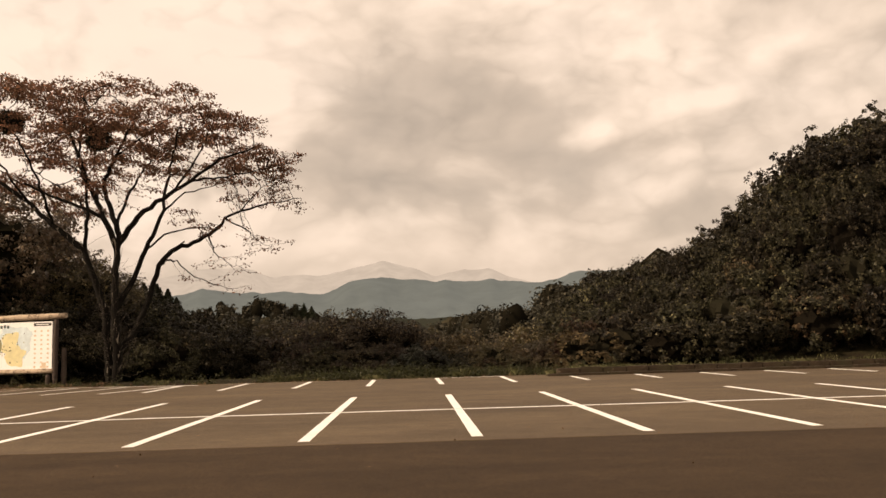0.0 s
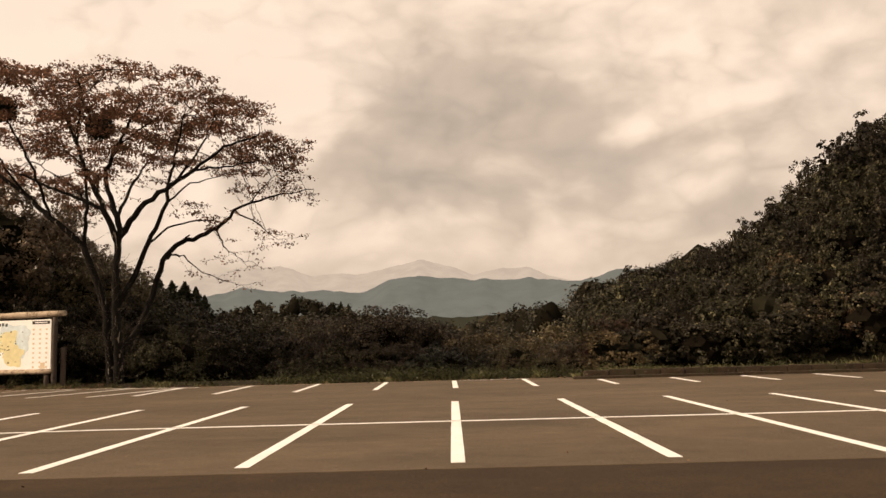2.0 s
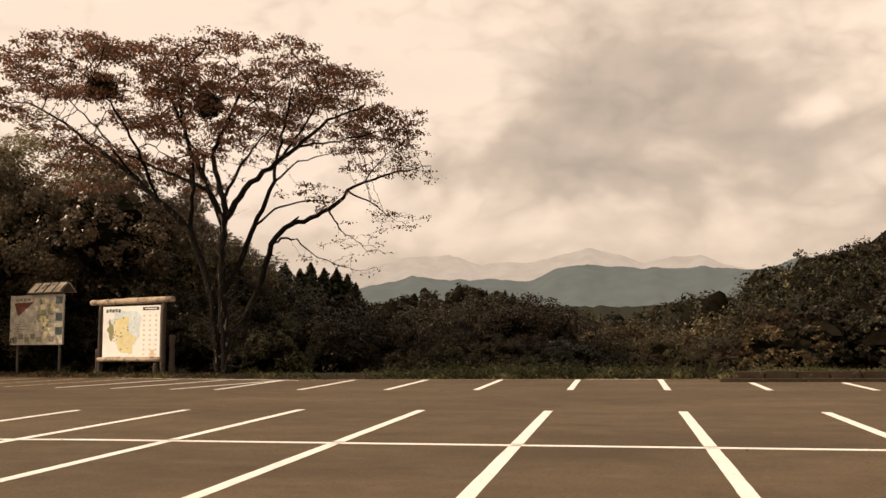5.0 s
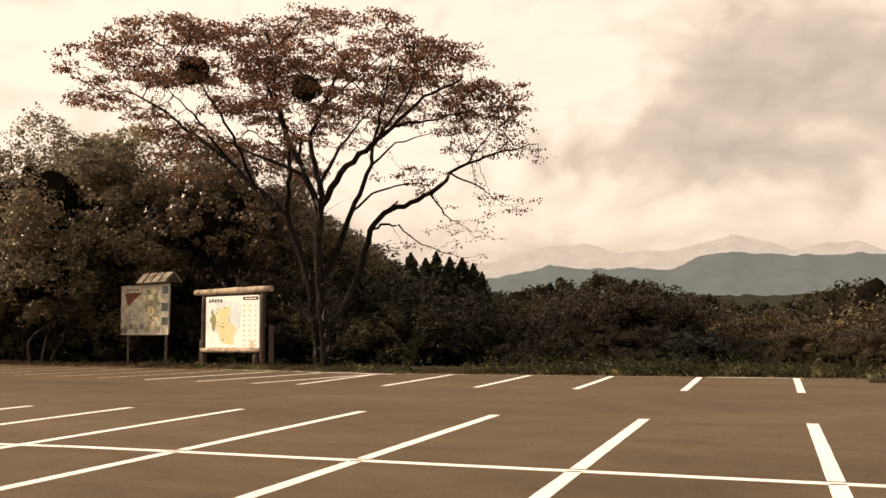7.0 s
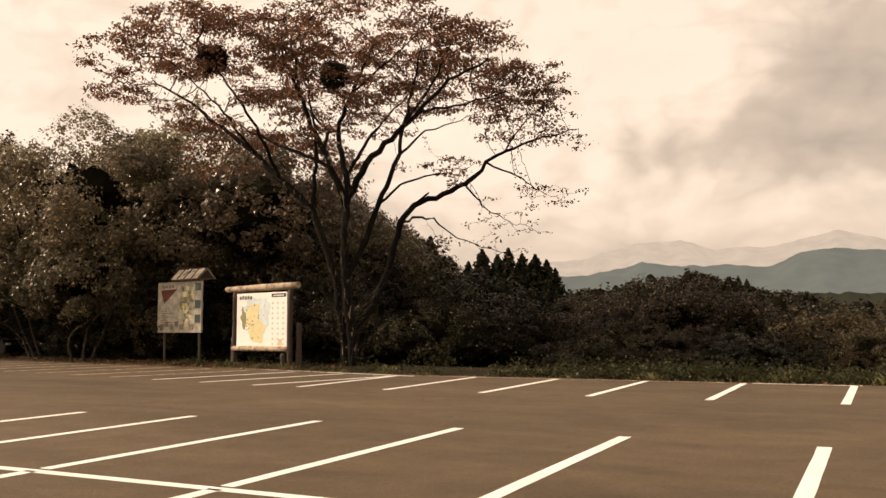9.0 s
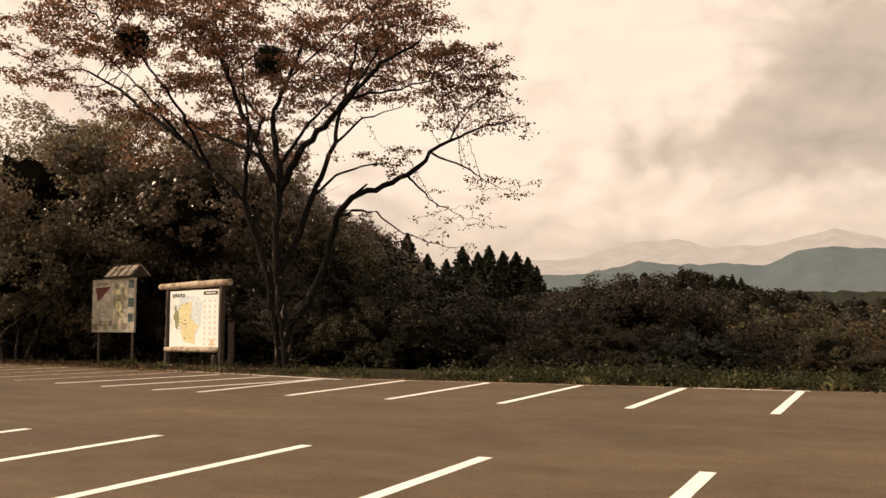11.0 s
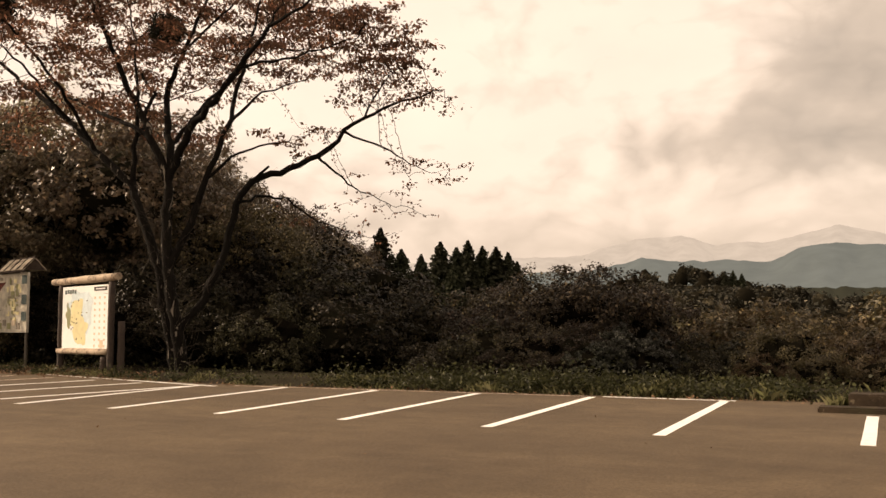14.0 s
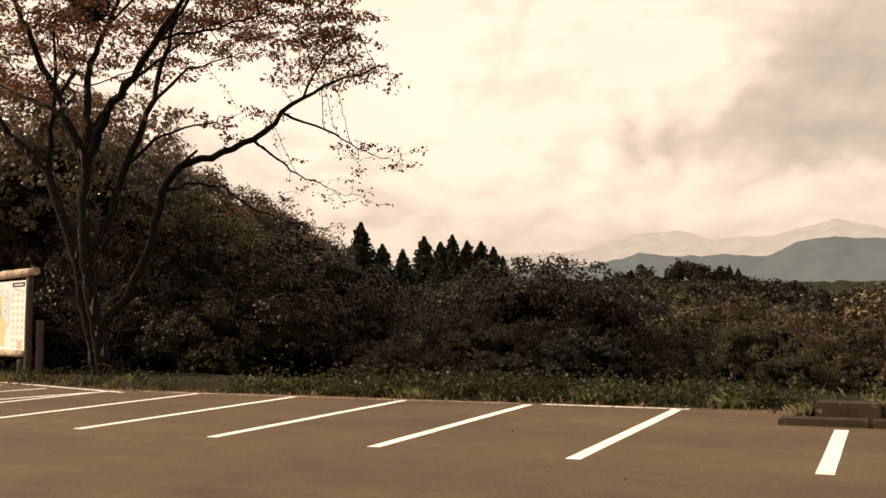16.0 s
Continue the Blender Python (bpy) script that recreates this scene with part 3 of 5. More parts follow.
def map_board():
    """A map board held in a frame of round logs."""
    ang = -16.0
    sign = empty("map_board", pose(-20.25, 35.74, 0.12, 0, 0, ang), "large cream map board in a weathered log frame on the verge", "sign")
    w, z0, z1 = 3.15, 0.62, 2.66
    panel = part("panel", box(w, 0.05, z1 - z0, (0, 0.0, (z0 + z1) / 2), 0.008), SHEET, sign, "sun-bleached cream sheet with a faded map")
    part("top_log", log_mesh((-2.25, -0.02, 2.84), (2.25, -0.02, 2.88), 0.125, 1), LOG, sign, "peeling round log across the top")
    part("bottom_log", log_mesh((-1.78, -0.05, 0.54), (1.70, -0.05, 0.56), 0.10, 2), LOG, sign, "peeling round log under the map")
    for x, r, seed in ((-1.72, 0.105, 3), (1.72, 0.105, 4)):
        part("post", log_mesh((x, 0.0, -0.3), (x, 0.02, 2.74), r, seed), POST, sign, "dark round timber post")
    for x, y, h, r, seed in ((1.98, 0.22, 1.50, 0.11, 5), (-1.98, 0.10, 0.95, 0.08, 6), (1.42, -0.06, 0.40, 0.10, 7)):
        part("short_post", log_mesh((x, y, -0.3), (x, y, h), r, seed), POST, sign, "short dark timber post")
    rng = random.Random(12)

    def blot(cx, cz, rx, rz, lift, seed, n=26, rough=0.28):
        bm = bmesh.new()
        ring = []
        for k in range(n):
            a = k * math.tau / n
            f = 1 + rough * noise.noise((math.cos(a) * 1.6 + seed, math.sin(a) * 1.6, seed)) * 2
            ring.append((cx + rx * f * math.cos(a), cz + rz * f * math.sin(a)))
        top = [bm.verts.new((x, -0.025 - lift, z)) for x, z in ring]
        low = [bm.verts.new((x, -0.025, z)) for x, z in ring]
        bm.faces.new(top)
        for k in range(n):
            bm.faces.new((top[k], low[k], low[(k + 1) % n], top[(k + 1) % n]))
        bmesh.ops.recalc_face_normals(bm, faces=bm.faces)
        return bm

    def bar(cx, cz, sx, sz, mat, lift=0.010, name="text_bar"):
        part(name, box(sx, lift, sz, (cx, -0.025 - lift / 2, cz)), mat, panel)

    part("map_water", blot(-0.42, 2.12, 0.85, 0.42, 0.003, 1.7), MAP_BLUE, panel)
    part("map_water", blot(0.18, 1.75, 0.30, 0.55, 0.0034, 8.2), MAP_BLUE, panel)
    part("map_land", blot(-0.52, 1.78, 0.44, 0.52, 0.007, 3.3), MAP_YELLOW, panel)
    part("map_land", blot(-0.22, 1.18, 0.48, 0.42, 0.0076, 5.9), MAP_YELLOW, panel)
    part("map_land", blot(-1.12, 1.72, 0.18, 0.36, 0.0066, 6.4), MAP_GREEN, panel)
    for k in range(22):
        bar(rng.uniform(-0.95, 0.2), rng.uniform(0.9, 2.25), rng.uniform(0.03, 0.07), rng.uniform(0.03, 0.06), PRINT_DARK if k % 3 else MAP_GREEN, 0.0115, "map_mark")
    bar(1.08, 2.54, 0.86, 0.13, PRINT_DARK, 0.006, "title_plate")
    bar(1.08, 2.54, 0.62, 0.035, SHEET, 0.009)
    for k in range(5):
        bar(-1.32 + 0.17 * k, 2.48 + 0.02 * (k % 2), 0.11, 0.13, PRINT_TEAL, 0.0118, "title_block")
    for col in range(3):
        for k in range(9):
            bar(0.72 + 0.32 * col, 2.26 - 0.19 * k, 0.09, 0.07, MAP_ORANGE, 0.006, "legend_mark")
    bar(1.18, 0.80, 0.22, 0.24, MAP_ORANGE, 0.005, "legend_mark")


def roofed_board():
    """A weathered notice board on steel legs under a small pitched roof."""
    sign = empty("roofed_notice_board", pose(-25.22, 36.72, 0.12, 0, 0, -14.0), "weathered notice board with red triangle under a small roof", "sign")
    w, z0, z1 = 3.1, 1.18, 3.22
    panel = part("panel", box(w, 0.06, z1 - z0, (0, 0, (z0 + z1) / 2), 0.012), SHEET_GREY, sign, "stained beige sheet with faded print")
    for x in (-1.56, 1.56):
        part("edge_strip", box(0.035, 0.09, z1 - z0 + 0.05, (x, 0, (z0 + z1) / 2), 0.008), RIM, sign)
    for z in (z0 - 0.012, z1 + 0.012):
        part("edge_strip", box(w, 0.085, 0.03, (0, 0, z), 0.008), RIM, sign)
    for x in (-1.2, 1.3):
        part("leg", log_mesh((x, 0.09, -0.3), (x, 0.09, 3.3 if x > 0 else 3.2), 0.055, 31 + int(x)), STEEL, sign)
    for sgn in (-1, 1):
        slope = Matrix.Rotation(radians(-46 * sgn), 4, "X")
        roof = part("roof_slope", box(2.0, 0.60, 0.03, (0.6, 0.2 + 0.205 * sgn, 3.545), 0.006, slope), ROOFING, sign, "pale weathered roof sheet")
        for k in range(5):
            part("batten", box(0.05, 0.61, 0.03, (-0.38 + 0.49 * k, 0.2 + 0.222 * sgn, 3.562), 0.006, slope), POST, roof)
    for x in (-0.36, 1.56):
        bm = bmesh.new()
        ends = [[bm.verts.new((x + d, y, z)) for y, z in ((-0.17, 3.33), (0.57, 3.33), (0.2, 3.72))] for d in (-0.015, 0.015)]
        bm.faces.new(ends[0])
        bm.faces.new(ends[1][::-1])
        for k in range(3):
            bm.faces.new((ends[0][k], ends[1][k], ends[1][(k + 1) % 3], ends[0][(k + 1) % 3]))
        bmesh.ops.recalc_face_normals(bm, faces=bm.faces)
        part("gable_board", bm, POST, sign, "dark timber gable board")
    part("ridge_cap", log_mesh((-0.42, 0.2, 3.765), (1.62, 0.2, 3.765), 0.03, 9), POST, sign)
    part("eave_board", box(2.0, 0.03, 0.10, (0.6, -0.17, 3.31), 0.006), POST, sign, "dark eave board")
    bm = bmesh.new()
    tri = [(-1.35, 2.92), (-0.14, 2.95), (-1.10, 2.36)]
    top = [bm.verts.new((x, -0.038, z)) for x, z in tri]
    low = [bm.verts.new((x, -0.03, z)) for x, z in tri]
    bm.faces.new(top)
    for k in range(3):
        bm.faces.new((top[k], low[k], low[(k + 1) % 3], top[(k + 1) % 3]))
    bmesh.ops.recalc_face_normals(bm, faces=bm.faces)
    part("warning_triangle", bm, PRINT_RED, panel, "dull red downward triangle")
    rng = random.Random(8)

    def bar(cx, cz, sx, sz, mat, lift=0.006, name="text_bar"):
        part(name, box(sx, lift, sz, (cx, -0.03 - lift / 2, cz)), mat, panel)

    for k in range(4):
        bar(-1.18 + 0.24 * k, 3.06, 0.17, 0.11, PRINT_GREY, 0.006, "title_block")
    for k in range(9):
        n = rng.uniform(0.35, 0.9)
        bar(-1.35 + n / 2, 2.02 - 0.075 * k, n, 0.028, PRINT_GREY)
    # patches of map print that also mimic leaf-shadow dapples over it
    for k in range(52):
        bar(rng.gauss(0.45, 0.28), rng.uniform(1.55, 3.0), rng.uniform(0.06, 0.26), rng.uniform(0.05, 0.22), rng.choice((MAP_GREEN, MAP_YELLOW, MAP_GREEN, PRINT_GREY, MAP_YELLOW)), 0.005 + 0.0002 * k, "map_patch")
    for k, (z, h) in enumerate(((3.0, 0.3), (2.3, 0.34), (1.72, 0.32))):
        bar(1.33, z, 0.36, h, PRINT_TEAL, 0.018, "picture")
    for k in range(7):
        bar(-1.25 + 0.36 * k, 1.38 + 0.12 * (k % 2), 0.26, 0.22, rng.choice((PRINT_GREY, MAP_GREEN, MAP_ORANGE)), 0.0165, "picture")


map_board()
roofed_board()

# ---- the cherry tree ----


def cherry_tree():
    """The old spreading tree: main limbs as they stand, finer wood grown towards flat pads of foliage."""
    rng = np.random.default_rng(7)
    tree = empty("cherry_tree", pose(0, 0, 0), "old spreading cherry tree with sparse rusty autumn leaves", "tree")
    pts, parent, thick = [], [], []

    def limb(start, *way, r0=0.1, r1=0.04):
        """A limb from the node nearest to start through the places given."""
        if pts and start is not None:
            at = int(np.argmin(np.linalg.norm(np.array(pts) - np.array(start), axis=1)))
        else:
            pts.append(np.array(way[0], float)), parent.append(-1), thick.append(r0)
            at, way = len(pts) - 1, way[1:]
        line = [pts[at]] + [np.array(p, float) for p in way]
        whole = sum(np.linalg.norm(b - a) for a, b in zip(line, line[1:]))
        run = 0.0
        for a, b in zip(line, line[1:]):
            n = max(1, int(np.linalg.norm(b - a) / 0.3))
            for i in range(1, n + 1):
                run += np.linalg.norm(b - a) / n
                p = a + (b - a) * i / n + rng.normal(size=3) * 0.03
                pts.append(p), parent.append(at), thick.append(r0 + (r1 - r0) * run / whole)
                at = len(pts) - 1

    # left stem and its long limb
    limb(None, (-16.52, 35.95, -0.1), (-16.44, 35.5, 1.5), (-16.45, 35.1, 3.2), (-16.9, 34.85, 4.6), (-17.25, 34.7, 5.7), (-18.45, 34.4, 6.8), (-19.5, 34.35, 7.8), (-20.7, 34.2, 8.7), (-22.2, 33.9, 9.9), (-23.3, 33.5, 10.6), r0=0.19, r1=0.035)
    # main stem, forking twice
    limb(None, (-16.12, 35.9, -0.1), (-16.05, 35.35, 1.6), (-15.98, 34.95, 3.1), (-15.98, 34.85, 4.8), (-15.82, 34.85, 6.3), (-16.3, 35.15, 7.4), (-16.85, 35.6, 8.7), (-16.3, 35.9, 10.1), (-15.6, 36.2, 11.9), r0=0.21, r1=0.04)
    limb((-15.9, 34.85, 5.8), (-16.35, 34.6, 7.1), (-17.0, 34.25, 8.5), (-17.2, 33.8, 9.65), (-17.9, 33.4, 11.4), r0=0.135, r1=0.035)
    limb((-16.3, 34.65, 7.0), (-17.5, 34.6, 7.6), (-19.0, 34.7, 8.25), (-20.6, 34.9, 9.0), (-21.8, 35.2, 9.8), r0=0.08, r1=0.02)
    limb((-16.5, 34.5, 7.6), (-17.0, 35.3, 8.6), (-18.3, 36.0, 9.6), (-19.6, 36.6, 10.8), r0=0.07, r1=0.02)
    # the bough that sweeps up and out from the fork
    limb((-15.85, 34.85, 5.9), (-15.4, 34.75, 6.6), (-14.75, 34.65, 7.3), (-13.6, 34.4, 8.0), (-12.55, 33.95, 8.5), (-11.3, 33.6, 9.3), (-9.8, 33.4, 9.7), r0=0.13, r1=0.03)
    limb((-13.2, 34.3, 8.2), (-12.6, 34.9, 9.6), (-12.1, 35.6, 11.2), r0=0.06, r1=0.02)
    limb((-12.55, 33.95, 8.5), (-11.2, 34.6, 8.75), (-9.6, 35.2, 9.2), r0=0.05, r1=0.012)
    # second stem beside the main one
    limb((-15.98, 34.95, 3.2), (-15.3, 35.15, 4.5), (-14.8, 35.2, 5.75), (-14.4, 35.3, 6.7), (-14.15, 35.45, 7.5), (-14.05, 35.9, 9.1), (-13.7, 36.3, 11.4), r0=0.125, r1=0.03)
    limb((-14.8, 35.2, 5.75), (-14.1, 35.5, 6.4), (-13.25, 35.66, 6.65), (-12.3, 35.8, 6.75), r0=0.055, r1=0.018)
    limb((-14.15, 35.45, 7.5), (-13.3, 35.9, 8.3), (-12.2, 36.5, 8.7), r0=0.05, r1=0.015)
    # the low bough with its elbow and broken stub
    limb((-16.2, 35.5, 1.3), (-15.5, 35.9, 2.2), (-14.98, 36.25, 3.6), (-14.76, 36.3, 4.5), (-14.42, 36.25, 5.35), (-14.08, 36.35, 5.8), (-13.3, 37.2, 6.25), (-12.52, 38.15, 6.93), r0=0.135, r1=0.085)
    limb((-12.52, 38.15, 6.93), (-12.1, 38.45, 7.55), (-11.3, 38.4, 7.85), (-10.2, 38.2, 8.1), (-8.5, 38.3, 8.35), r0=0.075, r1=0.015)
    limb((-14.08, 36.35, 5.8), (-13.75, 36.4, 6.02), (-13.52, 36.45, 6.22), r0=0.06, r1=0.035)
    limb((-14.5, 36.25, 5.15), (-14.45, 37.4, 5.55), (-14.4, 38.6, 5.55), (-13.76, 39.4, 4.85), (-12.62, 40.0, 4.4), r0=0.055, r1=0.012)
    limb((-12.1, 38.45, 7.5), (-11.5, 39.3, 7.2), (-11.2, 40.2, 7.0), (-10.85, 41.9, 6.6), r0=0.045, r1=0.010)
    limb((-12.75, 37.9, 6.7), (-12.95, 39.2, 6.4), (-13.0, 40.4, 6.05), (-12.6, 42.3, 5.65), r0=0.045, r1=0.010)
    limb((-11.3, 38.4, 7.85), (-10.4, 38.0, 8.8), (-9.4, 37.8, 9.4), r0=0.035, r1=0.010)
    # upright wood over the left fork, and boughs to the front and back
    limb((-17.2, 34.7, 5.6), (-17.15, 34.75, 7.2), (-17.35, 34.95, 8.6), (-18.2, 35.6, 10.8), r0=0.085, r1=0.02)
    limb((-18.45, 34.4, 6.8), (-18.6, 33.2, 8.5), (-18.8, 31.6, 9.9), (-19.4, 30.4, 10.9), r0=0.065, r1=0.02)
    limb((-19.5, 34.35, 7.8), (-20.2, 33.4, 9.2), (-21.2, 32.3, 10.6), r0=0.055, r1=0.018)
    limb((-17.2, 33.8, 9.65), (-16.6, 32.6, 10.8), (-16.2, 31.6, 11.6), r0=0.05, r1=0.015)
    limb((-16.0, 35.0, 7.0), (-15.9, 37.0, 9.0), (-15.5, 39.2, 10.9), r0=0.075, r1=0.02)
    limb((-17.15, 34.75, 7.2), (-18.4, 36.6, 8.4), (-20.4, 37.6, 9.6), r0=0.06, r1=0.02)
    limb((-16.3, 35.9, 10.1), (-14.9, 36.2, 11.2), (-13.6, 36.6, 12.4), r0=0.045, r1=0.015)

    # flat pads of foliage, set within an umbrella-shaped crown
    along, across = np.array([0.9, 0.435, 0]), np.array([-0.435, 0.9, 0])
    centre = np.array([-16.4, 35.6, 0])
    aims = []
    balls = [np.array((-17.25, 36.05, 10.85)), np.array((-18.9, 31.2, 10.4))]
    for _ in range(255):
        u, v = rng.uniform(-8.8, 7.6), rng.uniform(-5.4, 5.4)
        if (u / (8.8 if u < 0 else 7.7)) ** 2 + (v / 5.5) ** 2 > 1:
            continue
        roof = np.interp(u, [-9.2, -7.5, -5, 0, 2.5, 5, 7, 8.8], [11.0, 12.4, 12.6, 13.2, 13.4, 11.9, 10.4, 8.8]) - 0.045 * v * v
        floor = np.interp(u, [-9.2, -6, -2.5, 0, 3, 5, 8.8], [8.4, 7.2, 7.0, 7.4, 7.8, 7.5, 7.2])
        z = floor + (roof - floor) * rng.uniform(0, 1) ** 0.5
        if 2.2 < u < 5.2 and z < 7.5:
            continue
        r = rng.uniform(0.55, 1.0)
        for _ in range(36 if u < 4.5 or z > 8.5 else 20):
            d = rng.normal(size=3) * 0.5
            aims.append(centre + along * (u + d[0] * r) + across * (v + d[1] * r) + np.array([0, 0, z + d[2] * r * 0.10 - 0.10 * (d[0] ** 2 + d[1] ** 2)]))
    for c in ((-13.2, 39.7, 4.6), (-12.4, 40.2, 4.3), (-11.0, 41.2, 6.7), (-10.8, 42.2, 6.5), (-12.8, 41.4, 5.8), (-12.5, 42.6, 5.6), (-9.0, 38.4, 8.0), (-9.4, 37.8, 9.0), (-12.4, 35.8, 6.9)):
        aims += [np.array(c) + rng.normal(size=3) * np.array([0.6, 0.6, 0.2]) for _ in range(14)]
    
    def by_a_ball(p, near):
        """Whether a place lies in the clearings round the mistletoe."""
        for c, reach in zip(balls, (3.2, 0.0)):
            d = p - c
            along_gap = d[0] * 0.52 - d[1] * 0.85
            if -near < along_gap < reach and np.linalg.norm(d - along_gap * np.array([0.52, -0.85, 0])) < near:
                return True
        return False

    aims = np.array([a for a in aims if not by_a_ball(a, 0.95)])
    P = [np.array(p) for p in pts]
    best, nearest, fresh = np.full(len(aims), 1e9), np.zeros(len(aims), int), 0
    for _ in range(90):
        arr = np.array(P[fresh:])
        d2 = ((aims[:, None, :] - arr[None, :, :]) ** 2).sum(-1)
        k = d2.argmin(1)
        dd = np.sqrt(d2[np.arange(len(aims)), k])
        closer = dd < best
        best[closer], nearest[closer] = dd[closer], k[closer] + fresh
        fresh = len(P)
        keep = best > 0.26
        aims, best, nearest = aims[keep], best[keep], nearest[keep]
        pull = {}
        for a, k, dd in zip(aims, nearest, best):
            if dd < 3.4:
                pull.setdefault(int(k), []).append((a - P[k]) / dd)
        if not pull or len(aims) < 20:
            break
        for k, ways in pull.items():
            w = np.mean(ways, 0) + rng.normal(size=3) * 0.15
            w[2] += 0.04
            w /= np.linalg.norm(w) + 1e-9
            P.append(P[k] + w * 0.25)
            parent.append(k)
            thick.append(0.0)
    n = len(P)
    kids = [[] for _ in range(n)]
    for i, p in enumerate(parent):
        if p >= 0:
            kids[p].append(i)
    rad = np.zeros(n)
    for i in range(n - 1, -1, -1):
        rad[i] = max(0.0065, sum(rad[k] ** 2.05 for k in kids[i]) ** (1 / 2.05))
    limbs = np.array(thick)
    rad = np.where(limbs > 0, limbs, np.minimum(rad, 0.06))
    chains, todo = [], [i for i in range(n) if parent[i] < 0]
    while todo:
        i = todo.pop()
        chain = [(P[parent[i]], min(rad[parent[i]], rad[i] * 1.25))] if parent[i] >= 0 else []
        while True:
            chain.append((P[i], rad[i]))
            if not kids[i]:
                break
            order = sorted(kids[i], key=lambda k: -rad[k])
            todo += order[1:]
            i = order[0]
        if len(chain) > 1:
            chains.append(chain)
    fat, thin = [], []
    for c in chains:
        (fat if c[min(1, len(c) - 1)][1] > 0.03 else thin).append(c)
    for c in [c for c in fat if c[0][0][2] < 0.2]:
        child(mesh_object("trunk", *tubes([c]), BARK, True), tree, "dark bark with pale lichen patches")
    for c in [c for c in fat if c[0][0][2] >= 0.2]:
        child(mesh_object("branch", *tubes([c]), BARK_DARK, True), tree)
    tagged(child(mesh_object("twig_mass", *tubes(thin), BARK_DARK, True), tree), kind="stuff")
    spots = []
    for i in range(n):
        if limbs[i] > 0 or rad[i] > 0.017:
            continue
        p = P[i]
        if by_a_ball(p, 0.8):
            continue
        u = (p - centre) @ along
        want = 8.4 if p[2] > 9.2 else 6.6
        if u > 4.0 and p[2] < 9.0:
            want *= 0.6
        if p[2] < 6.2:
            want *= 0.45
        if kids[i]:
            want *= 0.34
            wide = 0.07
        else:
            want *= 4.6
            wide = 0.16
        for _ in range(rng.poisson(want)):
            spots.append(p + rng.normal(size=3) * np.array([wide, wide, wide * 0.3]))
    v, f = leaf_blades(np.array(spots), 0.125, rng, 0.55, 0.55, 0.7)
    child(blades_object("leaves", v, f, LEAF_CHERRY), tree, "sparse drooping brown-red leaves")

    # suckers at the foot
    suckers = []
    for k in range(150):
        a, f = rng.uniform(0, math.tau), rng.uniform(0, 1)
        p = np.array([-16.3 + 0.35 * math.cos(a), 35.75 - 0.75 * f + 0.35 * math.sin(a), 0.2 + 4.6 * f])
        way = np.array([math.cos(a) * 0.7, math.sin(a) * 0.7, rng.uniform(0.1, 0.9)])
        line = [(p, 0.010)]
        for _ in range(5):
            way += rng.normal(size=3) * 0.25
            p = p + way * rng.uniform(0.14, 0.26)
            line.append((p, 0.006))
        suckers.append(line)
    # the pale bark colour stands in for sunlight on these twigs
    tagged(child(mesh_object("sucker_growth", *tubes(suckers), BARK_PALE), tree), kind="stuff")


cherry_tree()


def mistletoe(at, r, seed):
    """A dense ball of forking twigs and small leaves."""
    rng = np.random.default_rng(seed)
    ball = empty("mistletoe_ball", pose(*at), "dense dark round mistletoe clump on a cherry branch", "plant", "mistletoe clumps")
    chains = []
    for _ in range(150):
        d = rng.normal(size=3)
        d /= np.linalg.norm(d)
        p, line = d * 0.04, []
        for k in range(5):
            line.append((p.copy(), 0.012 - 0.0018 * k))
            d += rng.normal(size=3) * 0.22
            d /= np.linalg.norm(d)
            p = p + d * r * 0.23
        chains.append(line)
    tagged(child(mesh_object("twig_mass", *tubes(chains), BARK_DARK), ball), kind="stuff")
    d = rng.normal(size=(4600, 3))
    d /= np.linalg.norm(d, axis=1, keepdims=True)
    pts = d * (r * rng.uniform(0.35, 1.0, 4600) ** 0.5)[:, None] * (1 + 0.12 * np.sin(d[:, :1] * 5 + seed))
    v, f = leaf_blades(pts, 0.09, rng, 0.0, 0.4)
    child(blades_object("leaves", v, f, LEAF_MISTLETOE), ball)


mistletoe((-17.25, 36.05, 10.85), 0.58, 3)
mistletoe((-18.9, 31.2, 10.4), 0.50, 4)

# ---- woods, shrubs, cedars ----


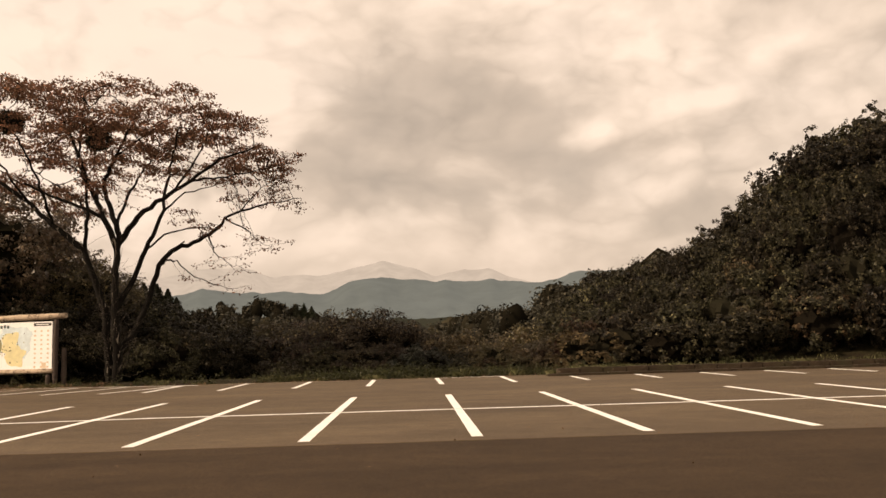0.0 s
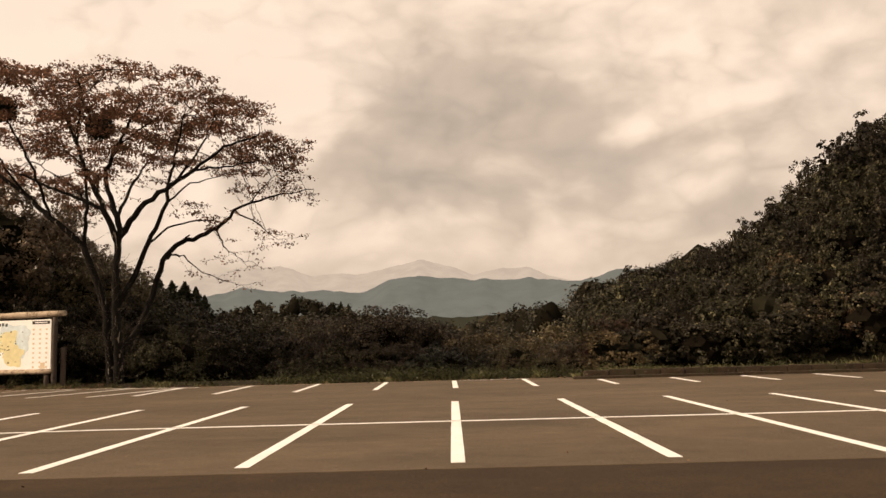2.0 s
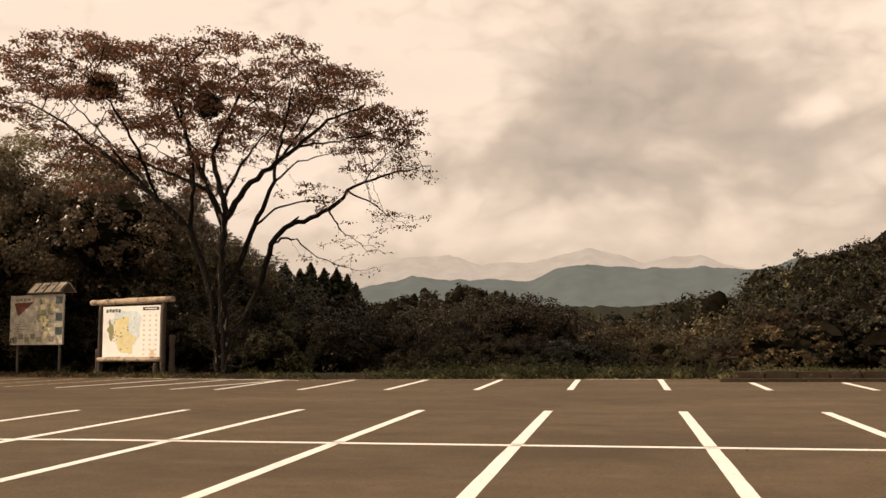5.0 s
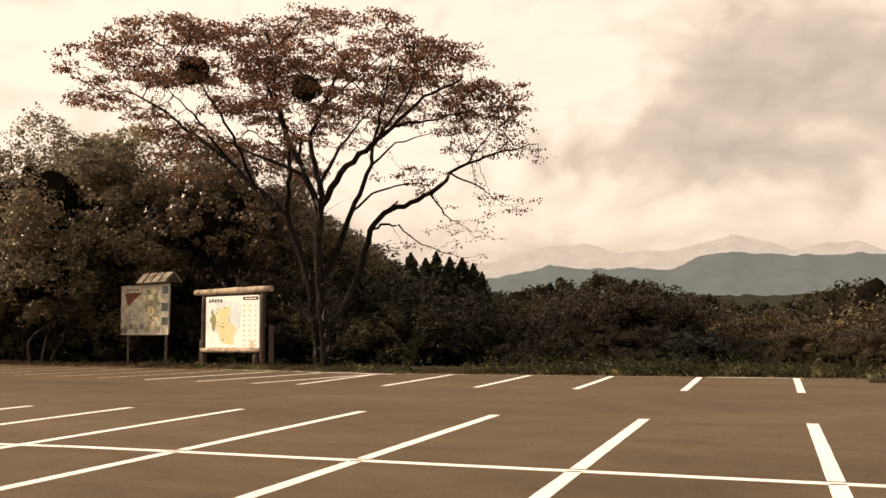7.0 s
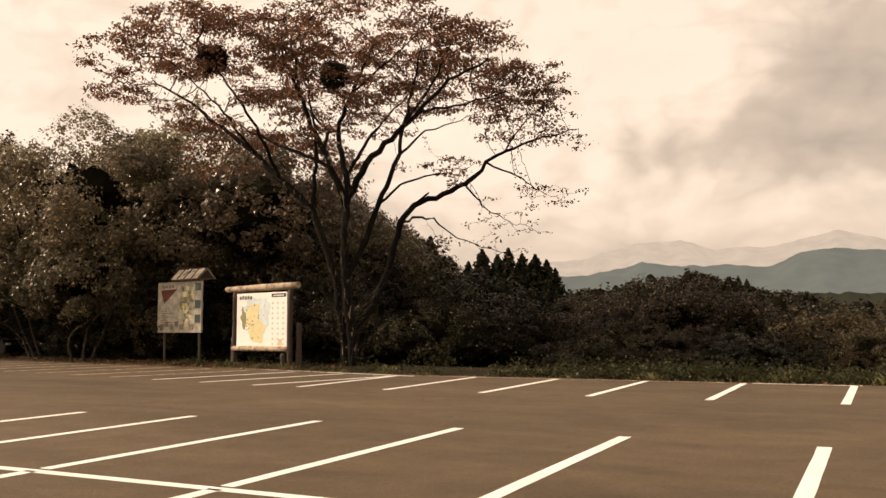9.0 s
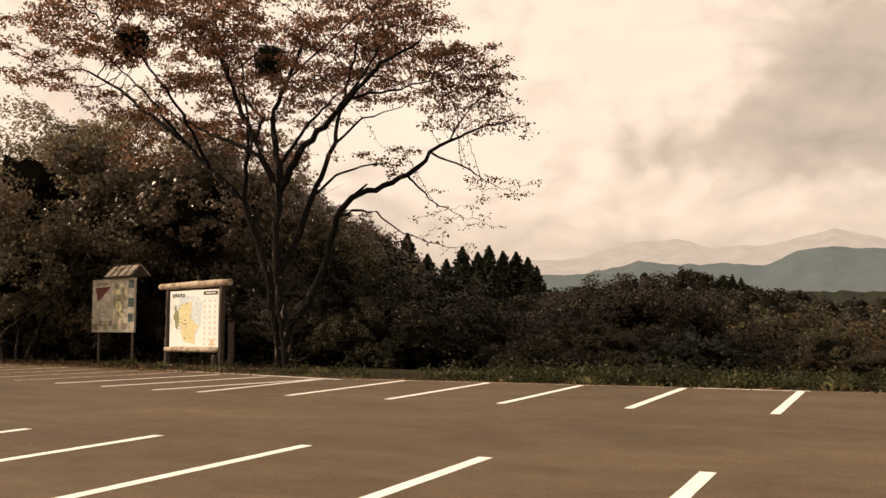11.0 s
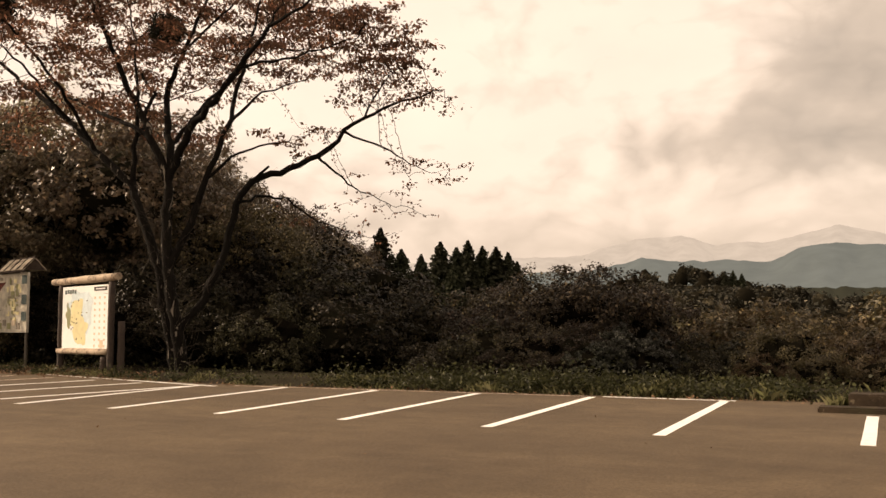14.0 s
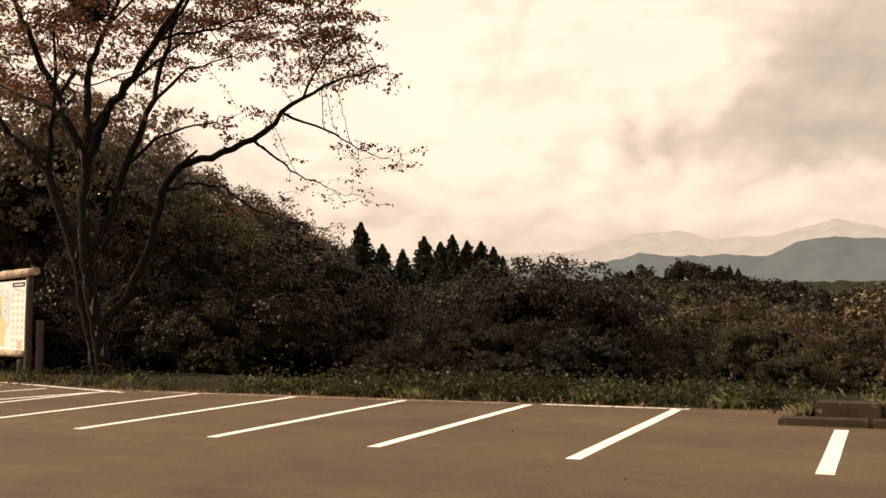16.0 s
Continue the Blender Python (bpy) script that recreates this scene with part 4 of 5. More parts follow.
def broadleaf(name, seed, tall, spread, low, leaf, mat, bark_mat, label, clumps=70, each=110, stems=1, lean=0.3, core=None, tight=1.0):
    """A leafy tree at the origin: leaning stems, limbs and a crown of uneven clumps."""
    rng = np.random.default_rng(seed)
    tree = empty(name, pose(0, 0, 0), label, "tree" if tall > 4.5 else "shrub")
    chains, stem_lines, centres, radii = [], [], [], []
    for k in range(stems):
        a = rng.uniform(0, math.tau)
        p = np.array([0.25 * math.cos(a) * (stems > 1), 0.25 * math.sin(a) * (stems > 1), -0.5])
        way = np.array([math.cos(a) * lean, math.sin(a) * lean, 1.0])
        r, line = 0.018 * tall / stems ** 0.3, []
        steps = 9
        for i in range(steps):
            line.append((p.copy(), r * (1 - 0.85 * i / steps)))
            way += rng.normal(size=3) * 0.14
            p = p + way / np.linalg.norm(way) * tall * 0.8 / steps
        stem_lines.append(line)
        for i in range(2, steps):
            for _ in range(2):
                b = rng.uniform(0, math.tau)
                q, w, br = line[i][0].copy(), np.array([math.cos(b), math.sin(b), rng.uniform(0.15, 0.9)]), line[i][1] * 0.5
                twig = [(q.copy(), br)]
                for j in range(4):
                    w += rng.normal(size=3) * 0.25
                    q = q + w / np.linalg.norm(w) * spread * rng.uniform(0.14, 0.26)
                    twig.append((q.copy(), br * (1 - 0.22 * (j + 1))))
                chains.append(twig)
    for line in stem_lines:
        child(mesh_object("trunk" if tall > 4.5 else "stem", *tubes([line]), bark_mat, True), tree)
    tagged(child(mesh_object("branching", *tubes(chains), BARK_DARK, True), tree), kind="stuff")
    while len(centres) < clumps:
        d = rng.normal(size=3)
        d /= np.linalg.norm(d)
        f = rng.uniform(0.62, 0.98) if tall < 4.5 else rng.uniform(0.62, 1.0)
        lump = 1 + 0.28 * noise.noise((d[0] * 1.7 + seed, d[1] * 1.7, d[2] * 1.7))
        mid, half = (tall + low) / 2, (tall - low) / 2
        c = np.array([d[0] * spread * f * lump, d[1] * spread * f * lump, mid + d[2] * half * f * lump])
        if c[2] < low * 0.6:
            continue
        centres.append(c)
        radii.append(spread * (rng.uniform(0.20, 0.34) if tall < 4.5 else rng.uniform(0.17, 0.30) * tight))
    # solid dark core: the crown's inner shade as shape and colour
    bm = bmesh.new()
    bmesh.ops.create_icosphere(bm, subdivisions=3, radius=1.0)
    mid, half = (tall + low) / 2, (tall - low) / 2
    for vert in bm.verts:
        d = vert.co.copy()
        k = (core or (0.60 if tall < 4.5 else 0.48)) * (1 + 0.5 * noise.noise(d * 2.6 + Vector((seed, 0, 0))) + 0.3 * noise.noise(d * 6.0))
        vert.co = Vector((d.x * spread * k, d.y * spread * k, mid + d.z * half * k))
    part("inner_foliage", bm, INNER_SHADE, tree, "near-black core, the crown's inner shade painted in")
    pts, ways = clump_points(np.array(centres), radii, each, rng, 0.74)
    v, f = leaf_blades(pts, leaf, rng, 0.25, 0.75, 0.2, ways, 0.5, 3)
    child(blades_object("crown", v, f, mat), tree)
    return tree


def put(ob, x, y, scale, turn, sink=0.0, squeeze=1.0):
    sx, sy, sz = ob.scale
    return copy_thing(ob, pose(x, y, height(x, y) - sink, 0, 0, turn) @ Matrix.Diagonal((scale / sx, scale / sy, scale * squeeze / sz, 1)))


def first(ob, x, y, scale, turn, sink=0.0, squeeze=1.0):
    ob.matrix_basis = pose(x, y, height(x, y) - sink, 0, 0, turn) @ Matrix.Diagonal((scale, scale, scale * squeeze, 1))


def plant(kinds, spots, group, seed, sink=0.2):
    """Sets out copies of some kinds; a spot is x, y, scale, squeeze and which kind."""
    rng = random.Random(seed)
    for x, y, s, q, k in spots:
        ob = put(kinds[k % len(kinds)], x, y, s * rng.uniform(0.93, 1.07), rng.uniform(0, 360), sink, q)
        tagged(ob, group=group)


# prototypes stand in the plan as members of their own groups
wood_a = broadleaf("broadleaf_tree", 11, 10.5, 4.6, 3.0, 0.15, LEAF_LIT, BARK_DARK, "dark dense broadleaf tree at the wood's edge", 110, 150, 2)
wood_b = broadleaf("broadleaf_tree", 12, 10.0, 4.2, 3.2, 0.15, LEAF_WOOD, BARK_DARK, "rust-tinged broadleaf tree in the wood", 105, 150, 1)
wood_c = broadleaf("broadleaf_tree", 13, 8.5, 4.0, 3.2, 0.15, LEAF_WOOD, BARK_DARK, "olive-green leafy tree in the wood", 105, 150, 2)
gold = broadleaf("broadleaf_tree", 14, 6.0, 3.0, 2.2, 0.12, LEAF_GOLD, BARK_PALE, "small tree with glossy golden-green leaves, sunlight painted in", 76, 260, 3)
fine_a = broadleaf("broadleaf_tree", 15, 10.5, 4.5, 3.0, 0.115, LEAF_WOOD, BARK_DARK, "airy rust-brown broadleaf tree at the wood's edge", 130, 330, 3, 0.3, 0.46, 0.85)
fine_b = broadleaf("broadleaf_tree", 16, 10.0, 4.3, 2.6, 0.115, LEAF_MIX, BARK_DARK, "airy olive-brown broadleaf tree at the wood's edge", 130, 330, 2, 0.3, 0.46, 0.85)
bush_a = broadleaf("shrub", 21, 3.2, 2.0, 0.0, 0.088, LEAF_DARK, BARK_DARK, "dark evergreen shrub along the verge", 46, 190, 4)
bush_b = broadleaf("shrub", 22, 3.4, 2.1, 0.0, 0.085, LEAF_OLIVE, BARK_DARK, "olive-brown shrub along the verge", 46, 190, 4)
bush_c = broadleaf("shrub", 23, 3.0, 1.9, 0.0, 0.082, LEAF_RUST, BARK_DARK, "rusty autumn shrub along the verge", 46, 190, 4)
bush_r = broadleaf("shrub", 24, 2.6, 1.5, 0.2, 0.12, LEAF_RED, BARK_DARK, "reddish sumac shrub among darker shrubs", 46, 80, 3)


def cedar(seed, tall):
    """A narrow pointed cedar with short drooping sprays."""
    rng = np.random.default_rng(seed)
    tree = empty("cedar_tree", pose(0, 0, 0), "tall narrow dark cedar behind the shrubs", "tree")
    child(mesh_object("trunk", *tubes([[((0, 0, -1), 0.22), ((0.05, 0, tall * 0.5), 0.13), ((0, 0, tall), 0.02)]]), BARK_DARK, True), tree)
    pts = []
    sizes = []
    for _ in range(250):
        f = rng.uniform(0.15, 1) ** 0.65
        z = tall * (0.06 + 0.94 * f)
        r = 0.45 * tall * (1 - f) ** 0.92 * rng.uniform(0.45, 1.05) + 0.03
        a = rng.uniform(0, math.tau)
        for t in np.linspace(0.25, 1.0, 6):
            for _ in range(3):
                s = 0.05 + 0.10 * min(1.0, r)
                pts.append((r * t * math.cos(a) + rng.normal() * s, r * t * math.sin(a) + rng.normal() * s, z - 0.18 * r * t + rng.normal() * s))
                sizes.append(0.23 + 0.30 * min(1.0, r))
    v, f = leaf_blades(np.array(pts), np.array(sizes), rng, 0.1, 0.5, corners=3)
    child(blades_object("crown", v, f, LEAF_CEDAR), tree)
    return tree


CEDAR = 12.0
cedar_a = cedar(31, CEDAR)


def stand(x, y, top):
    """A pose that puts a cedar's tip at that height."""
    z = height(x, y) - 0.5
    return pose(x, y, z, 0, 0, x * 37) @ Matrix.Scale((top - z) / CEDAR / cedar_a.scale.x, 4)


cedar_a.matrix_basis = stand(-39.3, 87.0, 10.3)
tagged(cedar_a, group="cedars")
for x, y, top in ((-37.6, 88, 8.3), (-36.0, 89, 7.8), (-41.5, 90, 8.4), (-38.4, 97.9, 9.8), (-36.9, 98.7, 9.2), (-35.8, 99.2, 9.9), (-34.4, 99.8, 9.3), (-33.1, 100.4, 9.2), (-32.0, 101, 8.6), (-31.0, 101, 7.6), (-35.0, 94, 7.2), (-33.4, 95, 7.4), (-30.0, 96, 6.4), (-43.5, 88, 8.8)):
    tagged(copy_thing(cedar_a, stand(x, y, top)), group="cedars")
for x, y, top in ((-64, 460, 24.6), (-60.5, 462, 25.0), (-56.5, 462, 23.4)):
    tagged(copy_thing(cedar_a, stand(x, y, top)), group="far cedars")

# the wood behind the boards
first(wood_a, -34.0, 53.0, 1.1, 20, 0.3)
first(wood_b, -41.0, 48.0, 1.15, 80, 0.3)
first(wood_c, -30.0, 49.5, 0.85, 140, 0.3)
first(fine_a, -32.5, 38.6, 1.08, 80, 0.3)
first(fine_b, -28.6, 41.4, 1.08, 140, 0.3)
first(gold, -31.0, 37.0, 0.95, 0, 0.2)
for ob in (wood_a, wood_b, wood_c, fine_a, fine_b, gold):
    tagged(ob, group="wood behind the boards")
WOODS = (wood_a, wood_b, wood_c)
plant(WOODS, [(-36, 46, 1.1, 1.0, 0), (-24.2, 41.4, 0.98, 1.0, 1), (-21.0, 45.0, 0.62, 1.0, 0), (-22.6, 43.6, 0.72, 1.0, 0),
              (-47, 45, 1.15, 1.0, 0), (-25.5, 52, 0.72, 1.0, 2), (-52, 42, 1.1, 1.0, 2),
              (-24.6, 50.2, 0.80, 1.0, 0), (-22.4, 50.4, 0.76, 1.0, 2), (-22.8, 53.4, 0.60, 1.0, 0), (-25.4, 57.6, 0.62, 1.0, 0), (-29.0, 58, 0.80, 1.0, 0), (-33, 61, 0.95, 1.0, 2), (-29, 65, 0.7, 1.0, 0), (-38, 60, 1.1, 1.0, 0), (-46, 57, 1.2, 1.0, 1)],
      "wood behind the boards", 5, 0.3)
plant((fine_a, fine_b), [(-38, 41, 1.05, 1.0, 1), (-43, 40, 1.1, 1.0, 0), (-31, 44, 1.18, 1.0, 0), (-26.5, 45.6, 1.0, 1.0, 0)],
      "wood behind the boards", 16, 0.3)
plant((gold,), [(-35.0, 38.4, 1.05, 1.0, 0), (-33.0, 40.4, 1.25, 1.0, 0)], "wood behind the boards", 6)
plant((bush_a, bush_b, bush_c), [(-30.2, 38.6, 0.8, 0.9, 0), (-27.6, 38.9, 0.95, 1.0, 1), (-25.0, 39.2, 1.0, 1.0, 0), (-22.6, 38.8, 0.9, 1.1, 0), (-20.2, 38.6, 1.0, 1.1, 0), (-18.2, 39.0, 1.0, 1.0, 0),
                                 (-33.0, 39.6, 1.0, 1.0, 0), (-36.0, 41.2, 1.1, 1.0, 0), (-39.4, 42.5, 1.2, 1.0, 0), (-21.5, 41.0, 1.2, 1.2, 0), (-24.0, 42.0, 1.2, 1.2, 0), (-28.5, 42.0, 1.3, 1.2, 0),
                                 (-19.0, 42.0, 1.3, 1.2, 0), (-17.0, 43.5, 1.3, 1.1, 0), (-43.5, 42.5, 1.2, 1.0, 0)],
      "undergrowth of the wood", 7)

def grown(ob, x, y, top, wide, group):
    """A copy whose crown reaches that height, widened or narrowed."""
    z = height(x, y) - 0.2
    s = max(0.9, top - z) / TALL[ob]
    tagged(put(ob, x, y, s * wide, (x * 53 + y * 31) % 360, 0.2, 1 / wide), group=group)


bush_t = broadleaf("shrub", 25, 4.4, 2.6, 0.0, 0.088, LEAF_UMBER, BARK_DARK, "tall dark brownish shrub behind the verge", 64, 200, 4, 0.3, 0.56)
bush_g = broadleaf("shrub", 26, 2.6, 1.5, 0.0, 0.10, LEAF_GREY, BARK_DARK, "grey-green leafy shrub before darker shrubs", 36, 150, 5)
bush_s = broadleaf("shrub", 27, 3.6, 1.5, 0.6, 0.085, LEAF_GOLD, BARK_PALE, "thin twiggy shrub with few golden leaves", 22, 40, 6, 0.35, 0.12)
bush_l = broadleaf("shrub", 28, 3.6, 2.1, 0.0, 0.085, LEAF_LIT, BARK_DARK, "brown-olive shrub in the hollow, sunlight painted in", 52, 190, 4)
TALL = {bush_a: 3.2, bush_b: 3.4, bush_c: 3.0, bush_r: 2.6, bush_t: 4.4, bush_g: 2.6, bush_s: 3.6, bush_l: 3.6}
first(bush_a, -14.9, 38.4, 0.75, 0, 0.2)
first(bush_b, 0.6, 39.6, 0.55, 60, 0.2)
first(bush_c, 2.2, 40.2, 0.42, 100, 0.2)
first(bush_r, 4.7, 39.6, 0.9, 0, 0.2)
first(bush_t, -5.75, 41.8, 1.0, 30, 0.2, 0.95)
first(bush_g, -3.2, 37.7, 0.58, 0, 0.2)
first(bush_s, -4.2, 43.6, 1.0, 0, 0.2)
first(bush_l, -16.8, 52.0, 1.05, 0, 0.2)
for ob in (bush_a, bush_b, bush_c, bush_t, bush_g, bush_s, bush_l):
    tagged(ob, group="shrubs along the verge")

# the dark hollow beside the cherry; its shade is put in by near-black leaves
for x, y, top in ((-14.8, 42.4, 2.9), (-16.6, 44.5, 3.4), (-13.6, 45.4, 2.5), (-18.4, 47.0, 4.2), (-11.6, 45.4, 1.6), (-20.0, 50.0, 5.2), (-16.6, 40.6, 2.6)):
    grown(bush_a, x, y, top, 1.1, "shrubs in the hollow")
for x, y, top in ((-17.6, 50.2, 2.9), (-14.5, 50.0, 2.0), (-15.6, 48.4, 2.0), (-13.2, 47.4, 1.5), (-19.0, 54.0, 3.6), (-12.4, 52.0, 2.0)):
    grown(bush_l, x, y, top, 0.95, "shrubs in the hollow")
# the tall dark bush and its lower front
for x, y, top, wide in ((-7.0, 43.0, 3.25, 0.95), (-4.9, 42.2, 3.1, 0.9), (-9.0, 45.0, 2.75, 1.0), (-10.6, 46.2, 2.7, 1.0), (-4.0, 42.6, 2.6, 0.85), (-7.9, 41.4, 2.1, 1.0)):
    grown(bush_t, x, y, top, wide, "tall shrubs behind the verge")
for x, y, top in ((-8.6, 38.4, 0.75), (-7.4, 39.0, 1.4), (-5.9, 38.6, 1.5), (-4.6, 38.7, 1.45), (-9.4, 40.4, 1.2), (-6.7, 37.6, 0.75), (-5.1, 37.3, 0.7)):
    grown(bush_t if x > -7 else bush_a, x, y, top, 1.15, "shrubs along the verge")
for x, y, top in ((-2.5, 37.6, 1.1), (-3.9, 37.3, 0.85)):
    grown(bush_g, x, y, top, 1.1, "shrubs along the verge")
grown(bush_s, -3.3, 44.6, 2.7, 1.0, "shrubs along the verge")
# shrubs beyond the dark gap, mostly in lighter leaf kinds as painted sunlight
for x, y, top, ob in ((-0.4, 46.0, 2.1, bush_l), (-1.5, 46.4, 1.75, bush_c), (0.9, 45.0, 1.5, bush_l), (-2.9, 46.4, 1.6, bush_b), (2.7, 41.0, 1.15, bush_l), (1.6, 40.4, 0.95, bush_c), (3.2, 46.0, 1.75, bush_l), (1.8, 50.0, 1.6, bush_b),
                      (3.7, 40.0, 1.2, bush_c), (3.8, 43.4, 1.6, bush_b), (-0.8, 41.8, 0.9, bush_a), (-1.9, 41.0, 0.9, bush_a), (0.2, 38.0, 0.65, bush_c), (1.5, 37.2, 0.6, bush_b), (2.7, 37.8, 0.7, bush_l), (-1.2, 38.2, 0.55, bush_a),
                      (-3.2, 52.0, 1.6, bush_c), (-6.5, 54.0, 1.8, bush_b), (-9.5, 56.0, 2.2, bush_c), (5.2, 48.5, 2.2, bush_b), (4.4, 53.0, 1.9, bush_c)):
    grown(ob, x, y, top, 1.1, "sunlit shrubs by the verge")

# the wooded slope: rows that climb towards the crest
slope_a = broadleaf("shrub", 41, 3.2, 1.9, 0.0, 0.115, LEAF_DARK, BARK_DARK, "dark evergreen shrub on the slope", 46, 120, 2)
slope_b = broadleaf("shrub", 42, 3.3, 1.9, 0.0, 0.115, LEAF_OLIVE, BARK_DARK, "olive-brown shrub on the slope", 46, 120, 2)
slope_c = broadleaf("shrub", 43, 3.0, 1.8, 0.0, 0.11, LEAF_RUST, BARK_DARK, "rusty autumn shrub on the slope", 46, 120, 2)
slope_t = broadleaf("broadleaf_tree", 44, 6.5, 2.8, 0.3, 0.135, LEAF_DARK, BARK_DARK, "dark dense evergreen tree on the slope", 90, 115, 2, 0.2, 0.58)
TALL.update({slope_a: 3.2, slope_b: 3.3, slope_c: 3.0, slope_t: 6.5})
first(slope_a, 9.0, 37.4, 0.8, 40, 0.2)
first(slope_b, 12.4, 37.6, 0.8, 40, 0.2)
first(slope_c, 15.4, 37.4, 0.9, 40, 0.2)
first(slope_t, 27.5, 54.0, 1.4, 40, 0.2)
for ob in (slope_a, slope_b, slope_c, slope_t):
    tagged(ob, group="thicket on the slope")


def crest(x):
    return float(np.interp(x, [3, 6.6, 7.5, 8.8, 11.5, 14, 16.2, 18.4, 20.2, 21.8, 24, 27, 40], [2.2, 3.6, 4.9, 5.9, 6.4, 7.2, 8.7, 9.9, 12.4, 14.0, 15.4, 16.2, 17.0]))


def thicket():
    rng = random.Random(21)
    for row, (y, low) in enumerate(((37.2, 0.24), (39.6, 0.42), (42.4, 0.60), (45.6, 0.76), (49.0, 0.89), (52.5, 1.0))):
        x = 7.5
        while x < 33:
            far = (y + 2.8) / 54.8
            top = 1.3 + (crest(x) - 1.3) * far * low * rng.uniform(0.92, 1.05)
            px, py = (x + 3.4) * far - 3.4, y + rng.uniform(-0.8, 0.8)
            deep = top - height(px, py) + 0.2
            if deep > 4.2 or (row > 3 and x > 19):
                ob = slope_t
            else:
                ob = rng.choice((slope_a, slope_a, slope_a, slope_a, slope_b, slope_c))
            wide = min(1.5, max(0.8, 3.0 / max(1.0, deep)))
            grown(ob, px, py, top, wide, "thicket on the slope")
            x += max(1.25, deep / TALL[ob] * wide * rng.uniform(1.5, 2.1)) / far


thicket()
plant((slope_a, slope_b), [(7.2, 57.0, 0.9, 1.0, 0), (9.4, 58.0, 1.0, 1.0, 0), (12.2, 60.5, 1.1, 1.0, 1), (13.5, 66.0, 1.2, 1.0, 0), (10.0, 64.0, 1.1, 1.0, 0), (17.5, 70, 1.4, 1.0, 0), (19, 77, 1.5, 1.0, 1), (14, 73, 1.4, 1.0, 0), (21, 86, 1.6, 1.0, 0), (17, 93, 1.6, 1.0, 0), (20, 100, 1.7, 1.0, 0)],
      "thicket on the slope", 19)
grown(bush_r, 20.6, 42.2, 6.2, 1.0, "reddish shrubs")
grown(bush_r, 6.4, 40.6, 2.0, 1.0, "reddish shrubs")
grown(bush_s, 18.2, 42.0, 5.9, 0.9, "pale shrubs on the slope")

# distant woods across the valley
def far_woods():
    rng = np.random.default_rng(77)
    pts, size, ways, cores = [], [], [], []
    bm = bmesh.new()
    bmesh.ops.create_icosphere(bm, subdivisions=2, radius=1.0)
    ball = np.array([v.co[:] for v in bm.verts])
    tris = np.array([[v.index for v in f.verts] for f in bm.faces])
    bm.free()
    for ring, (d0, d1, count, tall) in enumerate(((60, 120, 150, 6.0), (120, 220, 330, 8.5), (220, 330, 420, 10.0), (330, 540, 760, 11.5))):
        for _ in range(count):
            d, a = math.sqrt(rng.uniform(d0 * d0, d1 * d1)), radians(rng.uniform(-34, 26))
            x, y = d * math.sin(a), d * math.cos(a)
            if (x > 10 and y < 62) or (x > 34 and y < 110) or (-48 < x < -18 and y < 96):
                continue
            t = tall * rng.uniform(0.6, 1.15)
            z = height(x, y)
            rough = 1 + 0.25 * np.sin(ball @ rng.normal(size=3) * 4)[:, None]
            # near-black core paints the shade inside each far crown
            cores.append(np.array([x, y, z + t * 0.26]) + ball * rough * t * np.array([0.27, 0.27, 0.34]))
            m, lumps = ((40, 10), (26, 8), (14, 7), (9, 7))[ring]
            for _ in range(lumps):
                d = rng.normal(size=3)
                d /= np.linalg.norm(d)
                d[2] = abs(d[2]) - 0.35
                c = np.array([x, y, z + t * 0.30]) + d * np.array([0.44, 0.44, 0.50]) * t * rng.uniform(0.85, 1.08)
                w = rng.normal(size=(m, 3))
                w /= np.linalg.norm(w, axis=1, keepdims=True)
                pts.append(c + w * t * 0.155 * rng.uniform(0.7, 1.1, (m, 1)))
                ways.append(w)
                size.append(np.full(m, t * (0.033, 0.050, 0.072, 0.095)[ring]))
    v, f = leaf_blades(np.concatenate(pts), np.concatenate(size), rng, 0.0, 0.9, 0.3, np.concatenate(ways), 0.3, 3)
    woods = blades_object("far_woods", v, f, LEAF_FAR)
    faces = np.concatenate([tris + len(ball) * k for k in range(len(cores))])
    tagged(child(mesh_object("inner_foliage", np.concatenate(cores).tolist(), faces.tolist(), INNER_SHADE, True), woods), kind="stuff")
    tagged(woods, "dim green-brown woods across the valley", "woods", kind="stuff")


# far leaves are lightened so that their colour carries some haze
LEAF_FAR = leaf_material("far_foliage", [(0.030, 0.031, 0.022), (0.044, 0.041, 0.028), (0.036, 0.033, 0.023), (0.056, 0.047, 0.032)], 0.8, 0.05)
far_woods()

# ---- parked car ----


